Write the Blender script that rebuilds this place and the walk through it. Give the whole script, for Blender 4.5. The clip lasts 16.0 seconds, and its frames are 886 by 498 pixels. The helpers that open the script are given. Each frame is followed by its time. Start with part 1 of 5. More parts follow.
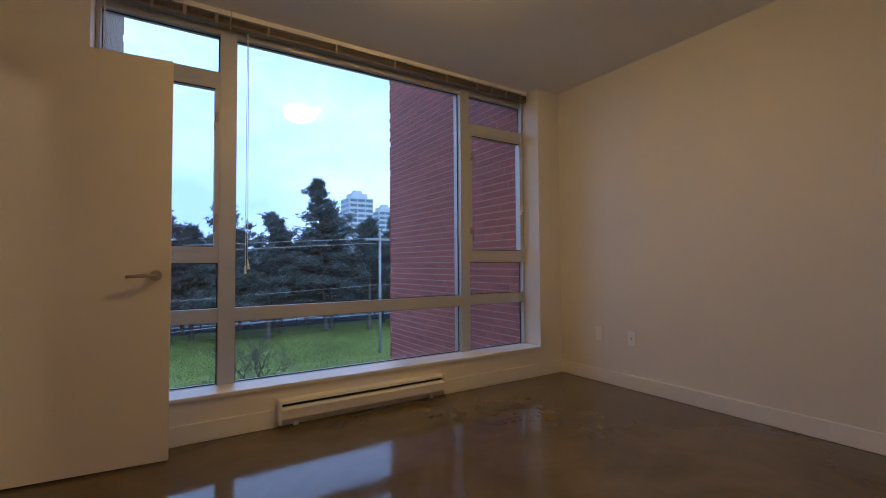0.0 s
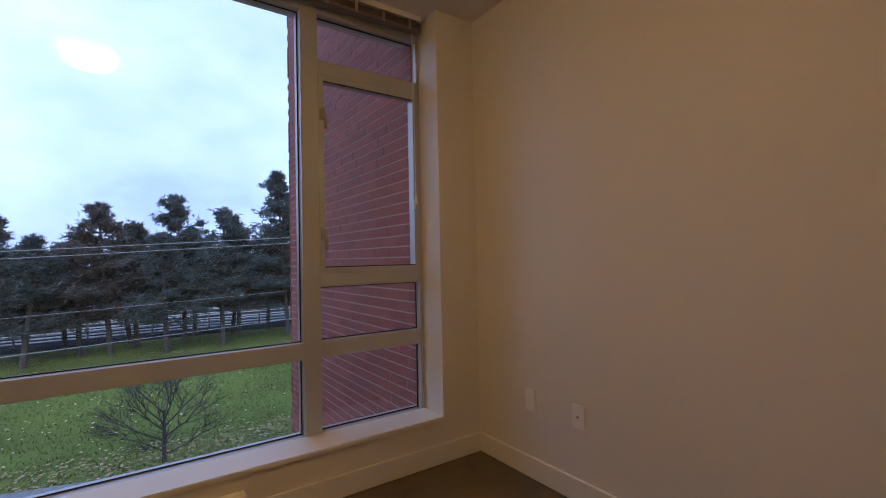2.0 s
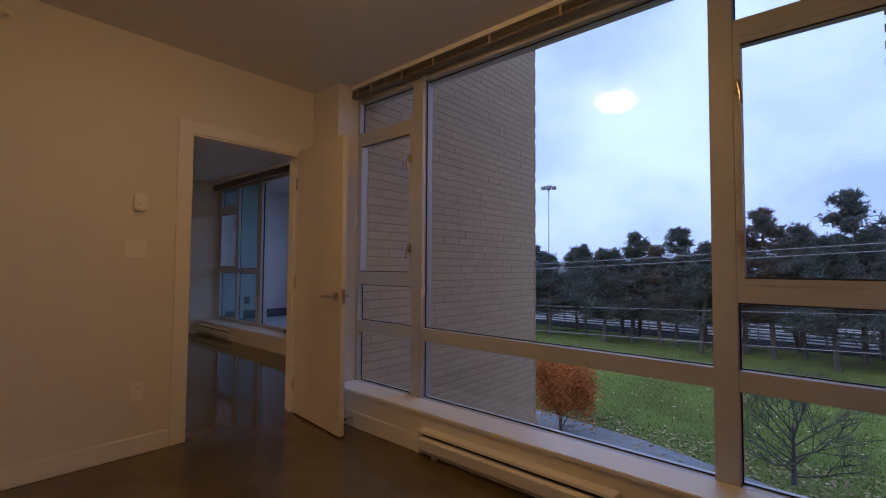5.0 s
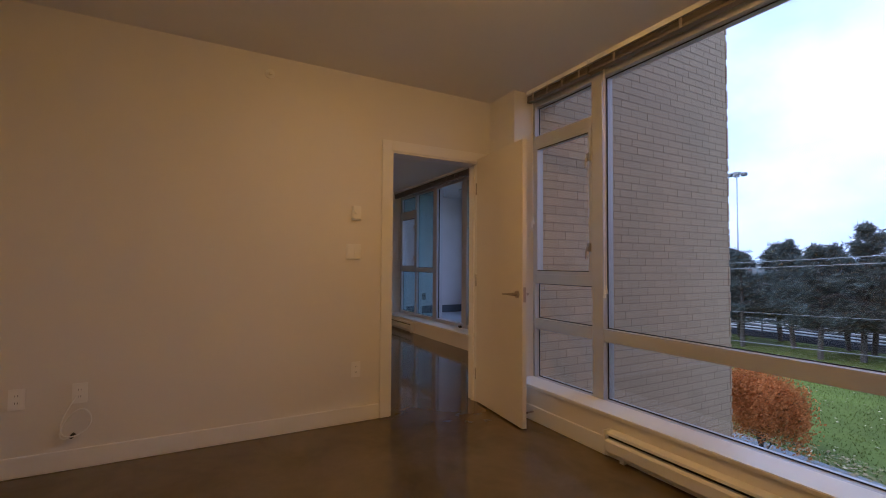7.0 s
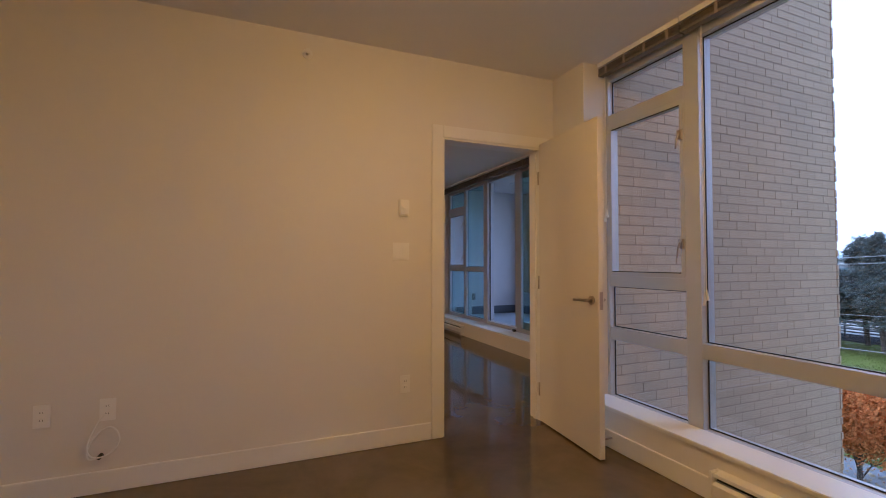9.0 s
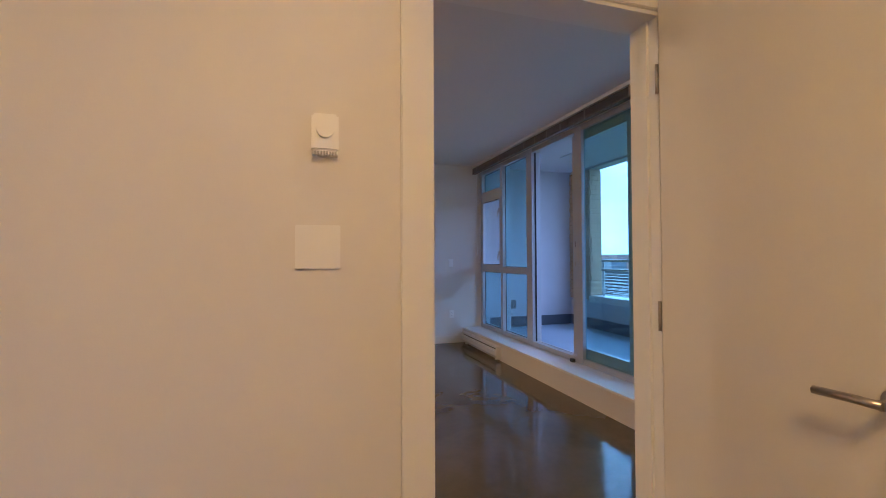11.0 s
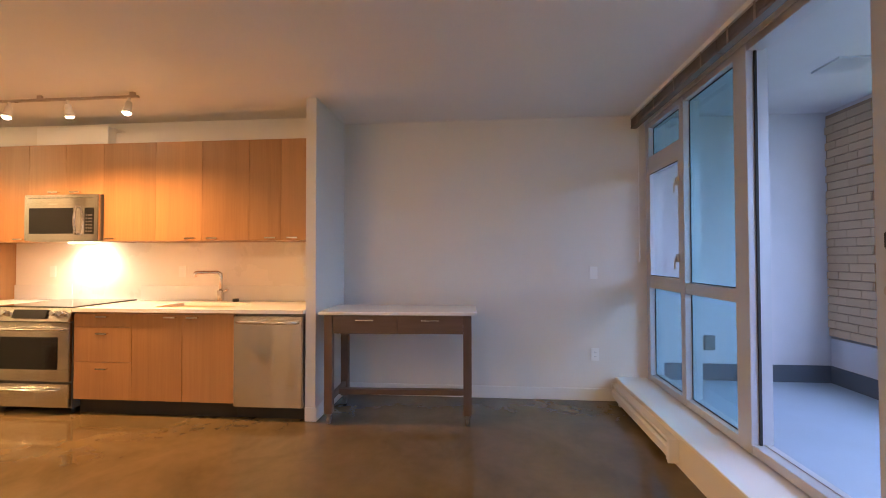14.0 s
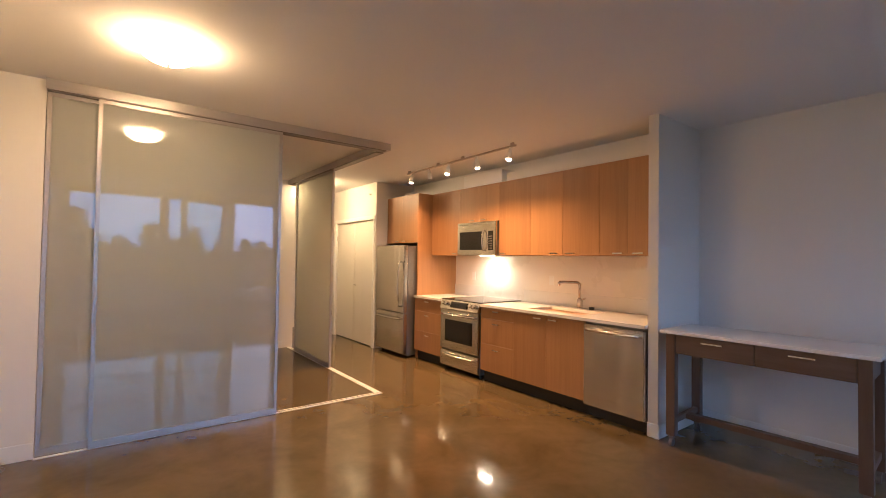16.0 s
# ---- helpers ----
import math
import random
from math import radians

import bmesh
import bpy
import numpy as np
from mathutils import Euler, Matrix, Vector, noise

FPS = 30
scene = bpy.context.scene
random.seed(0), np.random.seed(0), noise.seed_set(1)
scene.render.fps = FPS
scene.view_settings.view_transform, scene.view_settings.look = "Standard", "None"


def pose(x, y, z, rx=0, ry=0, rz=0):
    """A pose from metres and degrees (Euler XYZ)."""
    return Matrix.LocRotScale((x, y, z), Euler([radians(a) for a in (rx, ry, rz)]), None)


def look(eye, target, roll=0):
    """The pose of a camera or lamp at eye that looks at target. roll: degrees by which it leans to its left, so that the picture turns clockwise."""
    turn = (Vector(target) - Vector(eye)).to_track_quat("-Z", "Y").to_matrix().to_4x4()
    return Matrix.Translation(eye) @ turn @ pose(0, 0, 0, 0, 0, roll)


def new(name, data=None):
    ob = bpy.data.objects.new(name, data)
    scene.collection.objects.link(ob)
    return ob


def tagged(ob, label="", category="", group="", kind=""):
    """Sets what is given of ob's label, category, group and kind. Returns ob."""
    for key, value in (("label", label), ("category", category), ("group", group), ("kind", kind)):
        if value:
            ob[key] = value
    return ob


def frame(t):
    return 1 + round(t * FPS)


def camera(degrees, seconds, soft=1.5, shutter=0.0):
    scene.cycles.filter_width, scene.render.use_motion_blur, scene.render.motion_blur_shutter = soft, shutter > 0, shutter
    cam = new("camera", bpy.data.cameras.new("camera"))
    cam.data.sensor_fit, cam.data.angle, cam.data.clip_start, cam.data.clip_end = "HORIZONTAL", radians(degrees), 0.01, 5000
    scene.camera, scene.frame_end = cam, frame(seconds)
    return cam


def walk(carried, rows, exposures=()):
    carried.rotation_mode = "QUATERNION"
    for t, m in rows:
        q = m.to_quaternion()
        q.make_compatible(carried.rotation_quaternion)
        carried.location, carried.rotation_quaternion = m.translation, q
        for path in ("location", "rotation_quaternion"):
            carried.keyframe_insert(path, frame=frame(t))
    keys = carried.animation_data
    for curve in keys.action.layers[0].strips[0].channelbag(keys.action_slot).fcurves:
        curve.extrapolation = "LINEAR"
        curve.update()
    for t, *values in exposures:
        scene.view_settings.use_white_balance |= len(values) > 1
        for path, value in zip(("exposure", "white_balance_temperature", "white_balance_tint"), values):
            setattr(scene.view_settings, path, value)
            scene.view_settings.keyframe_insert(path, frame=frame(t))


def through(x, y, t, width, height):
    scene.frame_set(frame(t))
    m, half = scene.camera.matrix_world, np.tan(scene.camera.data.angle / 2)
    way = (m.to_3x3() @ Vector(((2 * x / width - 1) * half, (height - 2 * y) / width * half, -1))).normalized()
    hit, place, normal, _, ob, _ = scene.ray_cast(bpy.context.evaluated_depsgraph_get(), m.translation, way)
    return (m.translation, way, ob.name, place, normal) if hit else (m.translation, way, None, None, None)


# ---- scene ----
cam = camera(89.82, 16.0, soft=1.0)
PATH = [
    (0, (0.684, 0.143, 1.033), (1.762, 1.826, 1.102), -0.41),
    (0.5, (0.862, 0.257, 1.041), (1.935, 1.944, 1.100), -0.55),
    (1, (1.230, 0.499, 1.103), (2.323, 2.174, 1.151), -0.68),
    (1.5, (1.697, 0.765, 1.165), (2.820, 2.420, 1.205), -0.71),
    (2, (2.196, 0.976, 1.196), (3.334, 2.620, 1.237), -1.16),
    (2.3, (2.463, 1.074, 1.218), (3.460, 2.808, 1.260), -1.15),
    (2.5, (2.605, 1.162, 1.230), (3.452, 2.972, 1.272), -1.03),
    (3, (3.021, 1.262, 1.232), (3.140, 3.257, 1.297), -0.47),
    (3.5, (3.198, 1.298, 1.226), (2.747, 3.245, 1.296), -0.18),
    (4, (3.270, 1.227, 1.196), (2.488, 3.066, 1.272), -0.01),
    (4.5, (3.312, 1.099, 1.198), (2.233, 2.781, 1.277), 0.26),
    (5, (3.342, 1.046, 1.200), (2.023, 2.548, 1.280), 0.38),
    (5.2, (3.350, 1.026, 1.209), (1.964, 2.465, 1.283), 0.42),
    (7.3, (3.330, 0.845, 1.198), (1.541, 1.738, 1.273), 0.45),
    (7.5, (3.327, 0.853, 1.204), (1.521, 1.710, 1.279), 0.46),
    (8, (3.286, 0.835, 1.225), (1.468, 1.664, 1.298), 0.33),
    (8.5, (3.168, 0.849, 1.216), (1.345, 1.669, 1.282), 0.17),
    (9, (2.914, 0.973, 1.221), (1.070, 1.745, 1.283), 0.07),
    (9.5, (2.599, 1.175, 1.235), (0.725, 1.871, 1.282), -0.01),
    (9.7, (2.445, 1.262, 1.241), (0.562, 1.934, 1.286), -0.06),
    (11.8, (0.650, 2.240, 1.284), (-1.298, 2.693, 1.324), -0.60),
    (12, (0.551, 2.342, 1.288), (-1.419, 2.688, 1.329), -0.40),
    (12.3, (0.332, 2.452, 1.289), (-1.657, 2.656, 1.328), -0.14),
    (12.4, (0.253, 2.480, 1.289), (-1.740, 2.640, 1.328), -0.17),
    (12.5, (0.166, 2.498, 1.292), (-1.824, 2.624, 1.331), -0.16),
    (12.6, (0.079, 2.508, 1.296), (-1.918, 2.610, 1.333), -0.13),
    (13, (-0.202, 2.605, 1.301), (-2.201, 2.650, 1.337), -0.15),
    (13.5, (-0.567, 2.775, 1.326), (-2.567, 2.774, 1.366), -0.22),
    (14, (-0.813, 2.941, 1.341), (-2.804, 2.757, 1.382), -0.11),
    (14.5, (-0.939, 3.109, 1.383), (-2.816, 2.421, 1.425), 0.29),
    (15, (-0.907, 3.217, 1.403), (-2.511, 2.023, 1.451), 0.63),
    (15.5, (-0.781, 3.308, 1.422), (-2.161, 1.861, 1.472), 0.89),
    (16, (-0.753, 3.410, 1.438), (-1.957, 1.814, 1.487), 0.88),
]
EXPOSURES = [(0, 0.02, 5120, 8), (1.0, 0.0, 5250, 9), (2.0, -0.22, 5800, 15), (3.2, -0.83, 5850, 12), (4.4, -0.7, 5780, 15), (5.0, -0.52, 5850, 17), (7.5, 0.25, 5950, 13), (8.5, 0.5, 5900, 13), (9.0, 0.65, 5650, 12), (9.7, 1.0, 5250, 11), (11.8, 1.35, 4600, 12), (12.0, 1.55, 4500, 12), (12.2, 1.7, 4750, 12), (12.6, 1.97, 5250, 12), (13.2, 1.8, 5780, 13), (14.5, 1.9, 6000, 14), (15.2, 1.75, 5900, 14), (16, 1.42, 5400, 13)]
walk(cam, [(t, look(eye, target, roll)) for t, eye, target, roll in PATH], EXPOSURES)

# ---- world, sun, large lights ----
world = bpy.data.worlds.new("world")
scene.world = world
world.use_nodes = True
wn, wl = world.node_tree.nodes, world.node_tree.links
wn.clear()
w_out = wn.new("ShaderNodeOutputWorld")
w_bg = wn.new("ShaderNodeBackground")
w_sky = wn.new("ShaderNodeTexSky")
w_sky.sky_type = "NISHITA"
w_sky.sun_disc = False
w_sky.sun_elevation = radians(38)
w_sky.sun_rotation = radians(200)
w_sky.dust_density = 2.0
# cloud cover: soft noise between pale cloud and blue-grey cloud
w_tc = wn.new("ShaderNodeTexCoord")
w_map = wn.new("ShaderNodeMapping")
w_map.inputs["Scale"].default_value = (1.0, 1.0, 1.6)
w_noise = wn.new("ShaderNodeTexNoise")
w_noise.inputs["Scale"].default_value = 2.1
w_noise.inputs["Detail"].default_value = 7
w_noise.inputs["Roughness"].default_value = 0.55
w_ramp = wn.new("ShaderNodeValToRGB")
w_ramp.color_ramp.elements[0].position = 0.36
w_ramp.color_ramp.elements[0].color = (5.7, 7.5, 13.0, 1)
w_ramp.color_ramp.elements[1].position = 0.66
w_ramp.color_ramp.elements[1].color = (11.2, 13.6, 18.6, 1)
w_mix = wn.new("ShaderNodeMix")
w_mix.data_type = "RGBA"
w_mix.inputs["Factor"].default_value = 0.82
wl.new(w_tc.outputs["Generated"], w_map.inputs["Vector"])
wl.new(w_map.outputs["Vector"], w_noise.inputs["Vector"])
wl.new(w_noise.outputs["Fac"], w_ramp.inputs["Fac"])
wl.new(w_sky.outputs["Color"], w_mix.inputs["A"])
wl.new(w_ramp.outputs["Color"], w_mix.inputs["B"])
wl.new(w_mix.outputs["Result"], w_bg.inputs["Color"])
w_bg.inputs["Strength"].default_value = 0.14
wl.new(w_bg.outputs["Background"], w_out.inputs["Surface"])

sun_data = bpy.data.lights.new("sun", "SUN")
sun_data.energy, sun_data.angle, sun_data.color = 1.5, radians(25), (1.0, 0.96, 0.9)
sun = new("sun", sun_data)
sun.matrix_world = look((0, 0, 30), (3, 8.2, 23.2))

WARM = (1.0, 0.54, 0.15)
DOME_BED, DOME_LIVING, DOME_HALL, SPOT_W, HOOD_W = 66.0, 42.0, 34.0, 49.0, 8.5


# ---- materials ----
def mat(name, color, rough=0.5, metal=0.0, var=0.06, scale=3.0, fine=120.0, bump=0.02, spec=0.5, rnd=0.0, aniso=None, coat=0.0, wavy=0.0, brushed=0.0):
    """A painted or plain surface: large soft stains, fine grain, slight relief."""
    m = bpy.data.materials.new(name)
    m.use_nodes = True
    n, l = m.node_tree.nodes, m.node_tree.links
    b = n["Principled BSDF"]
    b.inputs["Roughness"].default_value = rough
    b.inputs["Metallic"].default_value = metal
    b.inputs["Specular IOR Level"].default_value = spec
    b.inputs["Coat Weight"].default_value = coat
    if brushed:
        tg = n.new("ShaderNodeTangent")
        tg.direction_type, tg.axis = "RADIAL", "Z"
        b.inputs["Anisotropic"].default_value = brushed
        b.inputs["Anisotropic Rotation"].default_value = 0.25
        l.new(tg.outputs["Tangent"], b.inputs["Tangent"])
    tc = n.new("ShaderNodeTexCoord")
    mp = n.new("ShaderNodeMapping")
    if aniso:
        mp.inputs["Scale"].default_value = aniso
    l.new(tc.outputs["Object"], mp.inputs["Vector"])
    big = n.new("ShaderNodeTexNoise")
    big.inputs["Scale"].default_value = scale
    big.inputs["Detail"].default_value = 5
    small = n.new("ShaderNodeTexNoise")
    small.inputs["Scale"].default_value = fine
    small.inputs["Detail"].default_value = 3
    l.new(mp.outputs["Vector"], big.inputs["Vector"])
    l.new(mp.outputs["Vector"], small.inputs["Vector"])
    add = n.new("ShaderNodeMath")
    add.operation = "MULTIPLY_ADD"
    add.inputs[1].default_value = 0.4
    l.new(small.outputs["Fac"], add.inputs[0])
    l.new(big.outputs["Fac"], add.inputs[2])
    src = add
    if rnd:
        oi = n.new("ShaderNodeObjectInfo")
        geo = n.new("ShaderNodeNewGeometry")
        s1 = n.new("ShaderNodeMath")
        s1.operation = "ADD"
        l.new(oi.outputs["Random"], s1.inputs[0])
        l.new(geo.outputs["Random Per Island"], s1.inputs[1])
        s2 = n.new("ShaderNodeMath")
        s2.operation = "FRACT"
        l.new(s1.outputs[0], s2.inputs[0])
        s3 = n.new("ShaderNodeMath")
        s3.operation = "MULTIPLY_ADD"
        s3.inputs[1].default_value = rnd
        l.new(s2.outputs[0], s3.inputs[0])
        l.new(add.outputs[0], s3.inputs[2])
        src = s3
    rp = n.new("ShaderNodeMapRange")
    rp.inputs["From Min"].default_value = 0.35
    rp.inputs["From Max"].default_value = 1.05 + rnd
    rp.inputs["To Min"].default_value = 1 - var
    rp.inputs["To Max"].default_value = 1 + var
    l.new(src.outputs[0], rp.inputs["Value"])
    mul = n.new("ShaderNodeVectorMath")
    mul.operation = "SCALE"
    mul.inputs[0].default_value = color
    l.new(rp.outputs["Result"], mul.inputs["Scale"])
    l.new(mul.outputs["Vector"], b.inputs["Base Color"])
    rr = n.new("ShaderNodeMapRange")
    rr.inputs["To Min"].default_value = max(0.02, rough * 0.8)
    rr.inputs["To Max"].default_value = min(1.0, rough * 1.2)
    l.new(big.outputs["Fac"], rr.inputs["Value"])
    l.new(rr.outputs["Result"], b.inputs["Roughness"])
    if bump:
        bp = n.new("ShaderNodeBump")
        bp.inputs["Strength"].default_value = bump * 5
        bp.inputs["Distance"].default_value = 0.002
        l.new(small.outputs["Fac"], bp.inputs["Height"])
        l.new(bp.outputs["Normal"], b.inputs["Normal"])
        if wavy:
            wv = n.new("ShaderNodeTexNoise")
            wv.inputs["Scale"].default_value = 3.0
            wv.inputs["Detail"].default_value = 0.0
            ws = n.new("ShaderNodeMapping")
            ws.inputs["Scale"].default_value = (1.6, 1.6, 0.5)
            l.new(tc.outputs["Object"], ws.inputs["Vector"])
            l.new(ws.outputs["Vector"], wv.inputs["Vector"])
            b2 = n.new("ShaderNodeBump")
            b2.inputs["Strength"].default_value = wavy
            b2.inputs["Distance"].default_value = 0.05
            l.new(wv.outputs["Fac"], b2.inputs["Height"])
            l.new(b2.outputs["Normal"], bp.inputs["Normal"])
    return m


def glow(name, color, strength):
    m = bpy.data.materials.new(name)
    m.use_nodes = True
    n, l = m.node_tree.nodes, m.node_tree.links
    b = n["Principled BSDF"]
    b.inputs["Base Color"].default_value = (0.8, 0.8, 0.8, 1)
    b.inputs["Emission Color"].default_value = (*color, 1)
    b.inputs["Emission Strength"].default_value = strength
    return m


def schlick(n, l, base):
    """Gloss that rises towards grazing angles, alike from both sides."""
    lw = n.new("ShaderNodeLayerWeight")
    lw.inputs["Blend"].default_value = 0.5
    pw = n.new("ShaderNodeMath")
    pw.operation = "POWER"
    pw.inputs[1].default_value = 5.0
    l.new(lw.outputs["Facing"], pw.inputs[0])
    ma = n.new("ShaderNodeMath")
    ma.operation = "MULTIPLY_ADD"
    ma.inputs[1].default_value = 1.0 - base
    ma.inputs[2].default_value = base
    l.new(pw.outputs[0], ma.inputs[0])
    return ma


def glass(name, tint, rough=0.0):
    """Thin window glass: clear, with mirror reflection at its surface."""
    m = bpy.data.materials.new(name)
    m.use_nodes = True
    n, l = m.node_tree.nodes, m.node_tree.links
    n.remove(n["Principled BSDF"])
    tr = n.new("ShaderNodeBsdfTransparent")
    tr.inputs["Color"].default_value = (*tint, 1)
    gl = n.new("ShaderNodeBsdfGlossy")
    gl.inputs["Roughness"].default_value = rough
    fr = schlick(n, l, 0.04)
    mx = n.new("ShaderNodeMixShader")
    l.new(fr.outputs[0], mx.inputs["Fac"])
    l.new(tr.outputs["BSDF"], mx.inputs[1])
    l.new(gl.outputs["BSDF"], mx.inputs[2])
    l.new(mx.outputs["Shader"], n["Material Output"].inputs["Surface"])
    return m


def wood(name, c1, c2, axis_scale, rough=0.4, rnd=0.25):
    """Straight-grained veneer; the grain runs along the axis with the small scale."""
    m = bpy.data.materials.new(name)
    m.use_nodes = True
    n, l = m.node_tree.nodes, m.node_tree.links
    b = n["Principled BSDF"]
    tc = n.new("ShaderNodeTexCoord")
    oi = n.new("ShaderNodeObjectInfo")
    off = n.new("ShaderNodeVectorMath")
    off.operation = "ADD"
    mp = n.new("ShaderNodeMapping")
    mp.inputs["Scale"].default_value = axis_scale
    l.new(tc.outputs["Object"], off.inputs[0])
    l.new(oi.outputs["Random"], off.inputs[1])
    l.new(off.outputs["Vector"], mp.inputs["Vector"])
    a = n.new("ShaderNodeTexNoise")
    a.inputs["Scale"].default_value = 5
    a.inputs["Detail"].default_value = 5
    a.inputs["Roughness"].default_value = 0.6
    l.new(mp.outputs["Vector"], a.inputs["Vector"])
    wide = n.new("ShaderNodeTexNoise")
    wide.inputs["Scale"].default_value = 0.55
    wide.inputs["Detail"].default_value = 3
    wide.inputs["Distortion"].default_value = 1.2
    l.new(mp.outputs["Vector"], wide.inputs["Vector"])
    grain = n.new("ShaderNodeMix")
    grain.inputs["Factor"].default_value = 0.55
    l.new(a.outputs["Fac"], grain.inputs["A"])
    l.new(wide.outputs["Fac"], grain.inputs["B"])
    sh = n.new("ShaderNodeMath")
    sh.operation = "MULTIPLY_ADD"
    sh.inputs[1].default_value = rnd
    l.new(oi.outputs["Random"], sh.inputs[0])
    l.new(grain.outputs["Result"], sh.inputs[2])
    rp = n.new("ShaderNodeValToRGB")
    rp.color_ramp.elements[0].position = 0.3
    rp.color_ramp.elements[0].color = (*c1, 1)
    rp.color_ramp.elements[1].position = 0.85
    rp.color_ramp.elements[1].color = (*c2, 1)
    l.new(sh.outputs[0], rp.inputs["Fac"])
    l.new(rp.outputs["Color"], b.inputs["Base Color"])
    b.inputs["Roughness"].default_value = rough
    bp = n.new("ShaderNodeBump")
    bp.inputs["Strength"].default_value = 0.12
    bp.inputs["Distance"].default_value = 0.001
    l.new(a.outputs["Fac"], bp.inputs["Height"])
    l.new(bp.outputs["Normal"], b.inputs["Normal"])
    return m


def foliage(name, color, through=0.35, var=0.3):
    """Leaves or needles: matt, letting some light through, each a little different."""
    m = bpy.data.materials.new(name)
    m.use_nodes = True
    n, l = m.node_tree.nodes, m.node_tree.links
    n.remove(n["Principled BSDF"])
    tc = n.new("ShaderNodeTexCoord")
    geo = n.new("ShaderNodeNewGeometry")
    big = n.new("ShaderNodeTexNoise")
    big.inputs["Scale"].default_value = 0.9
    big.inputs["Detail"].default_value = 3
    l.new(tc.outputs["Object"], big.inputs["Vector"])
    ad = n.new("ShaderNodeMath")
    ad.operation = "ADD"
    l.new(big.outputs["Fac"], ad.inputs[0])
    l.new(geo.outputs["Random Per Island"], ad.inputs[1])
    mr = n.new("ShaderNodeMapRange")
    mr.inputs["From Min"].default_value = 0.3
    mr.inputs["From Max"].default_value = 1.7
    mr.inputs["To Min"].default_value = 1 - var
    mr.inputs["To Max"].default_value = 1 + var
    l.new(ad.outputs[0], mr.inputs["Value"])
    sc = n.new("ShaderNodeVectorMath")
    sc.operation = "SCALE"
    sc.inputs[0].default_value = color
    l.new(mr.outputs["Result"], sc.inputs["Scale"])
    d = n.new("ShaderNodeBsdfDiffuse")
    t = n.new("ShaderNodeBsdfTranslucent")
    mx = n.new("ShaderNodeMixShader")
    mx.inputs["Fac"].default_value = through
    l.new(sc.outputs["Vector"], d.inputs["Color"])
    l.new(sc.outputs["Vector"], t.inputs["Color"])
    l.new(d.outputs["BSDF"], mx.inputs[1])
    l.new(t.outputs["BSDF"], mx.inputs[2])
    l.new(mx.outputs["Shader"], n["Material Output"].inputs["Surface"])
    return m


def concrete_floor():
    """Sealed, polished concrete: dark, mottled, with a wet-looking sealer."""
    m = bpy.data.materials.new("polished_concrete")
    m.use_nodes = True
    n, l = m.node_tree.nodes, m.node_tree.links
    b = n["Principled BSDF"]
    tc = n.new("ShaderNodeTexCoord")
    a = n.new("ShaderNodeTexNoise")
    a.inputs["Scale"].default_value = 1.9
    a.inputs["Detail"].default_value = 7
    a.inputs["Roughness"].default_value = 0.62
    a.inputs["Distortion"].default_value = 0.5
    c = n.new("ShaderNodeTexNoise")
    c.inputs["Scale"].default_value = 14
    c.inputs["Detail"].default_value = 2
    l.new(tc.outputs["Object"], a.inputs["Vector"])
    l.new(tc.outputs["Object"], c.inputs["Vector"])
    mx = n.new("ShaderNodeMath")
    mx.operation = "MULTIPLY_ADD"
    mx.inputs[1].default_value = 0.15
    l.new(c.outputs["Fac"], mx.inputs[0])
    l.new(a.outputs["Fac"], mx.inputs[2])
    rp = n.new("ShaderNodeValToRGB")
    rp.color_ramp.elements[0].position = 0.25
    rp.color_ramp.elements[0].color = (0.078, 0.056, 0.025, 1)
    rp.color_ramp.elements[1].position = 0.90
    rp.color_ramp.elements[1].color = (0.172, 0.120, 0.052, 1)
    l.new(mx.outputs[0], rp.inputs["Fac"])
    l.new(rp.outputs["Color"], b.inputs["Base Color"])
    rr = n.new("ShaderNodeMapRange")
    rr.inputs["From Min"].default_value = 0.3
    rr.inputs["From Max"].default_value = 0.7
    rr.inputs["To Min"].default_value = 0.05
    rr.inputs["To Max"].default_value = 0.13
    l.new(a.outputs["Fac"], rr.inputs["Value"])
    l.new(rr.outputs["Result"], b.inputs["Roughness"])
    wv = n.new("ShaderNodeTexNoise")
    wv.inputs["Scale"].default_value = 5.0
    wv.inputs["Detail"].default_value = 1.0
    bp = n.new("ShaderNodeBump")
    bp.inputs["Strength"].default_value = 0.05
    bp.inputs["Distance"].default_value = 0.02
    l.new(tc.outputs["Object"], wv.inputs["Vector"])
    l.new(wv.outputs["Fac"], bp.inputs["Height"])
    l.new(bp.outputs["Normal"], b.inputs["Normal"])
    b.inputs["Specular IOR Level"].default_value = 0.5
    return m


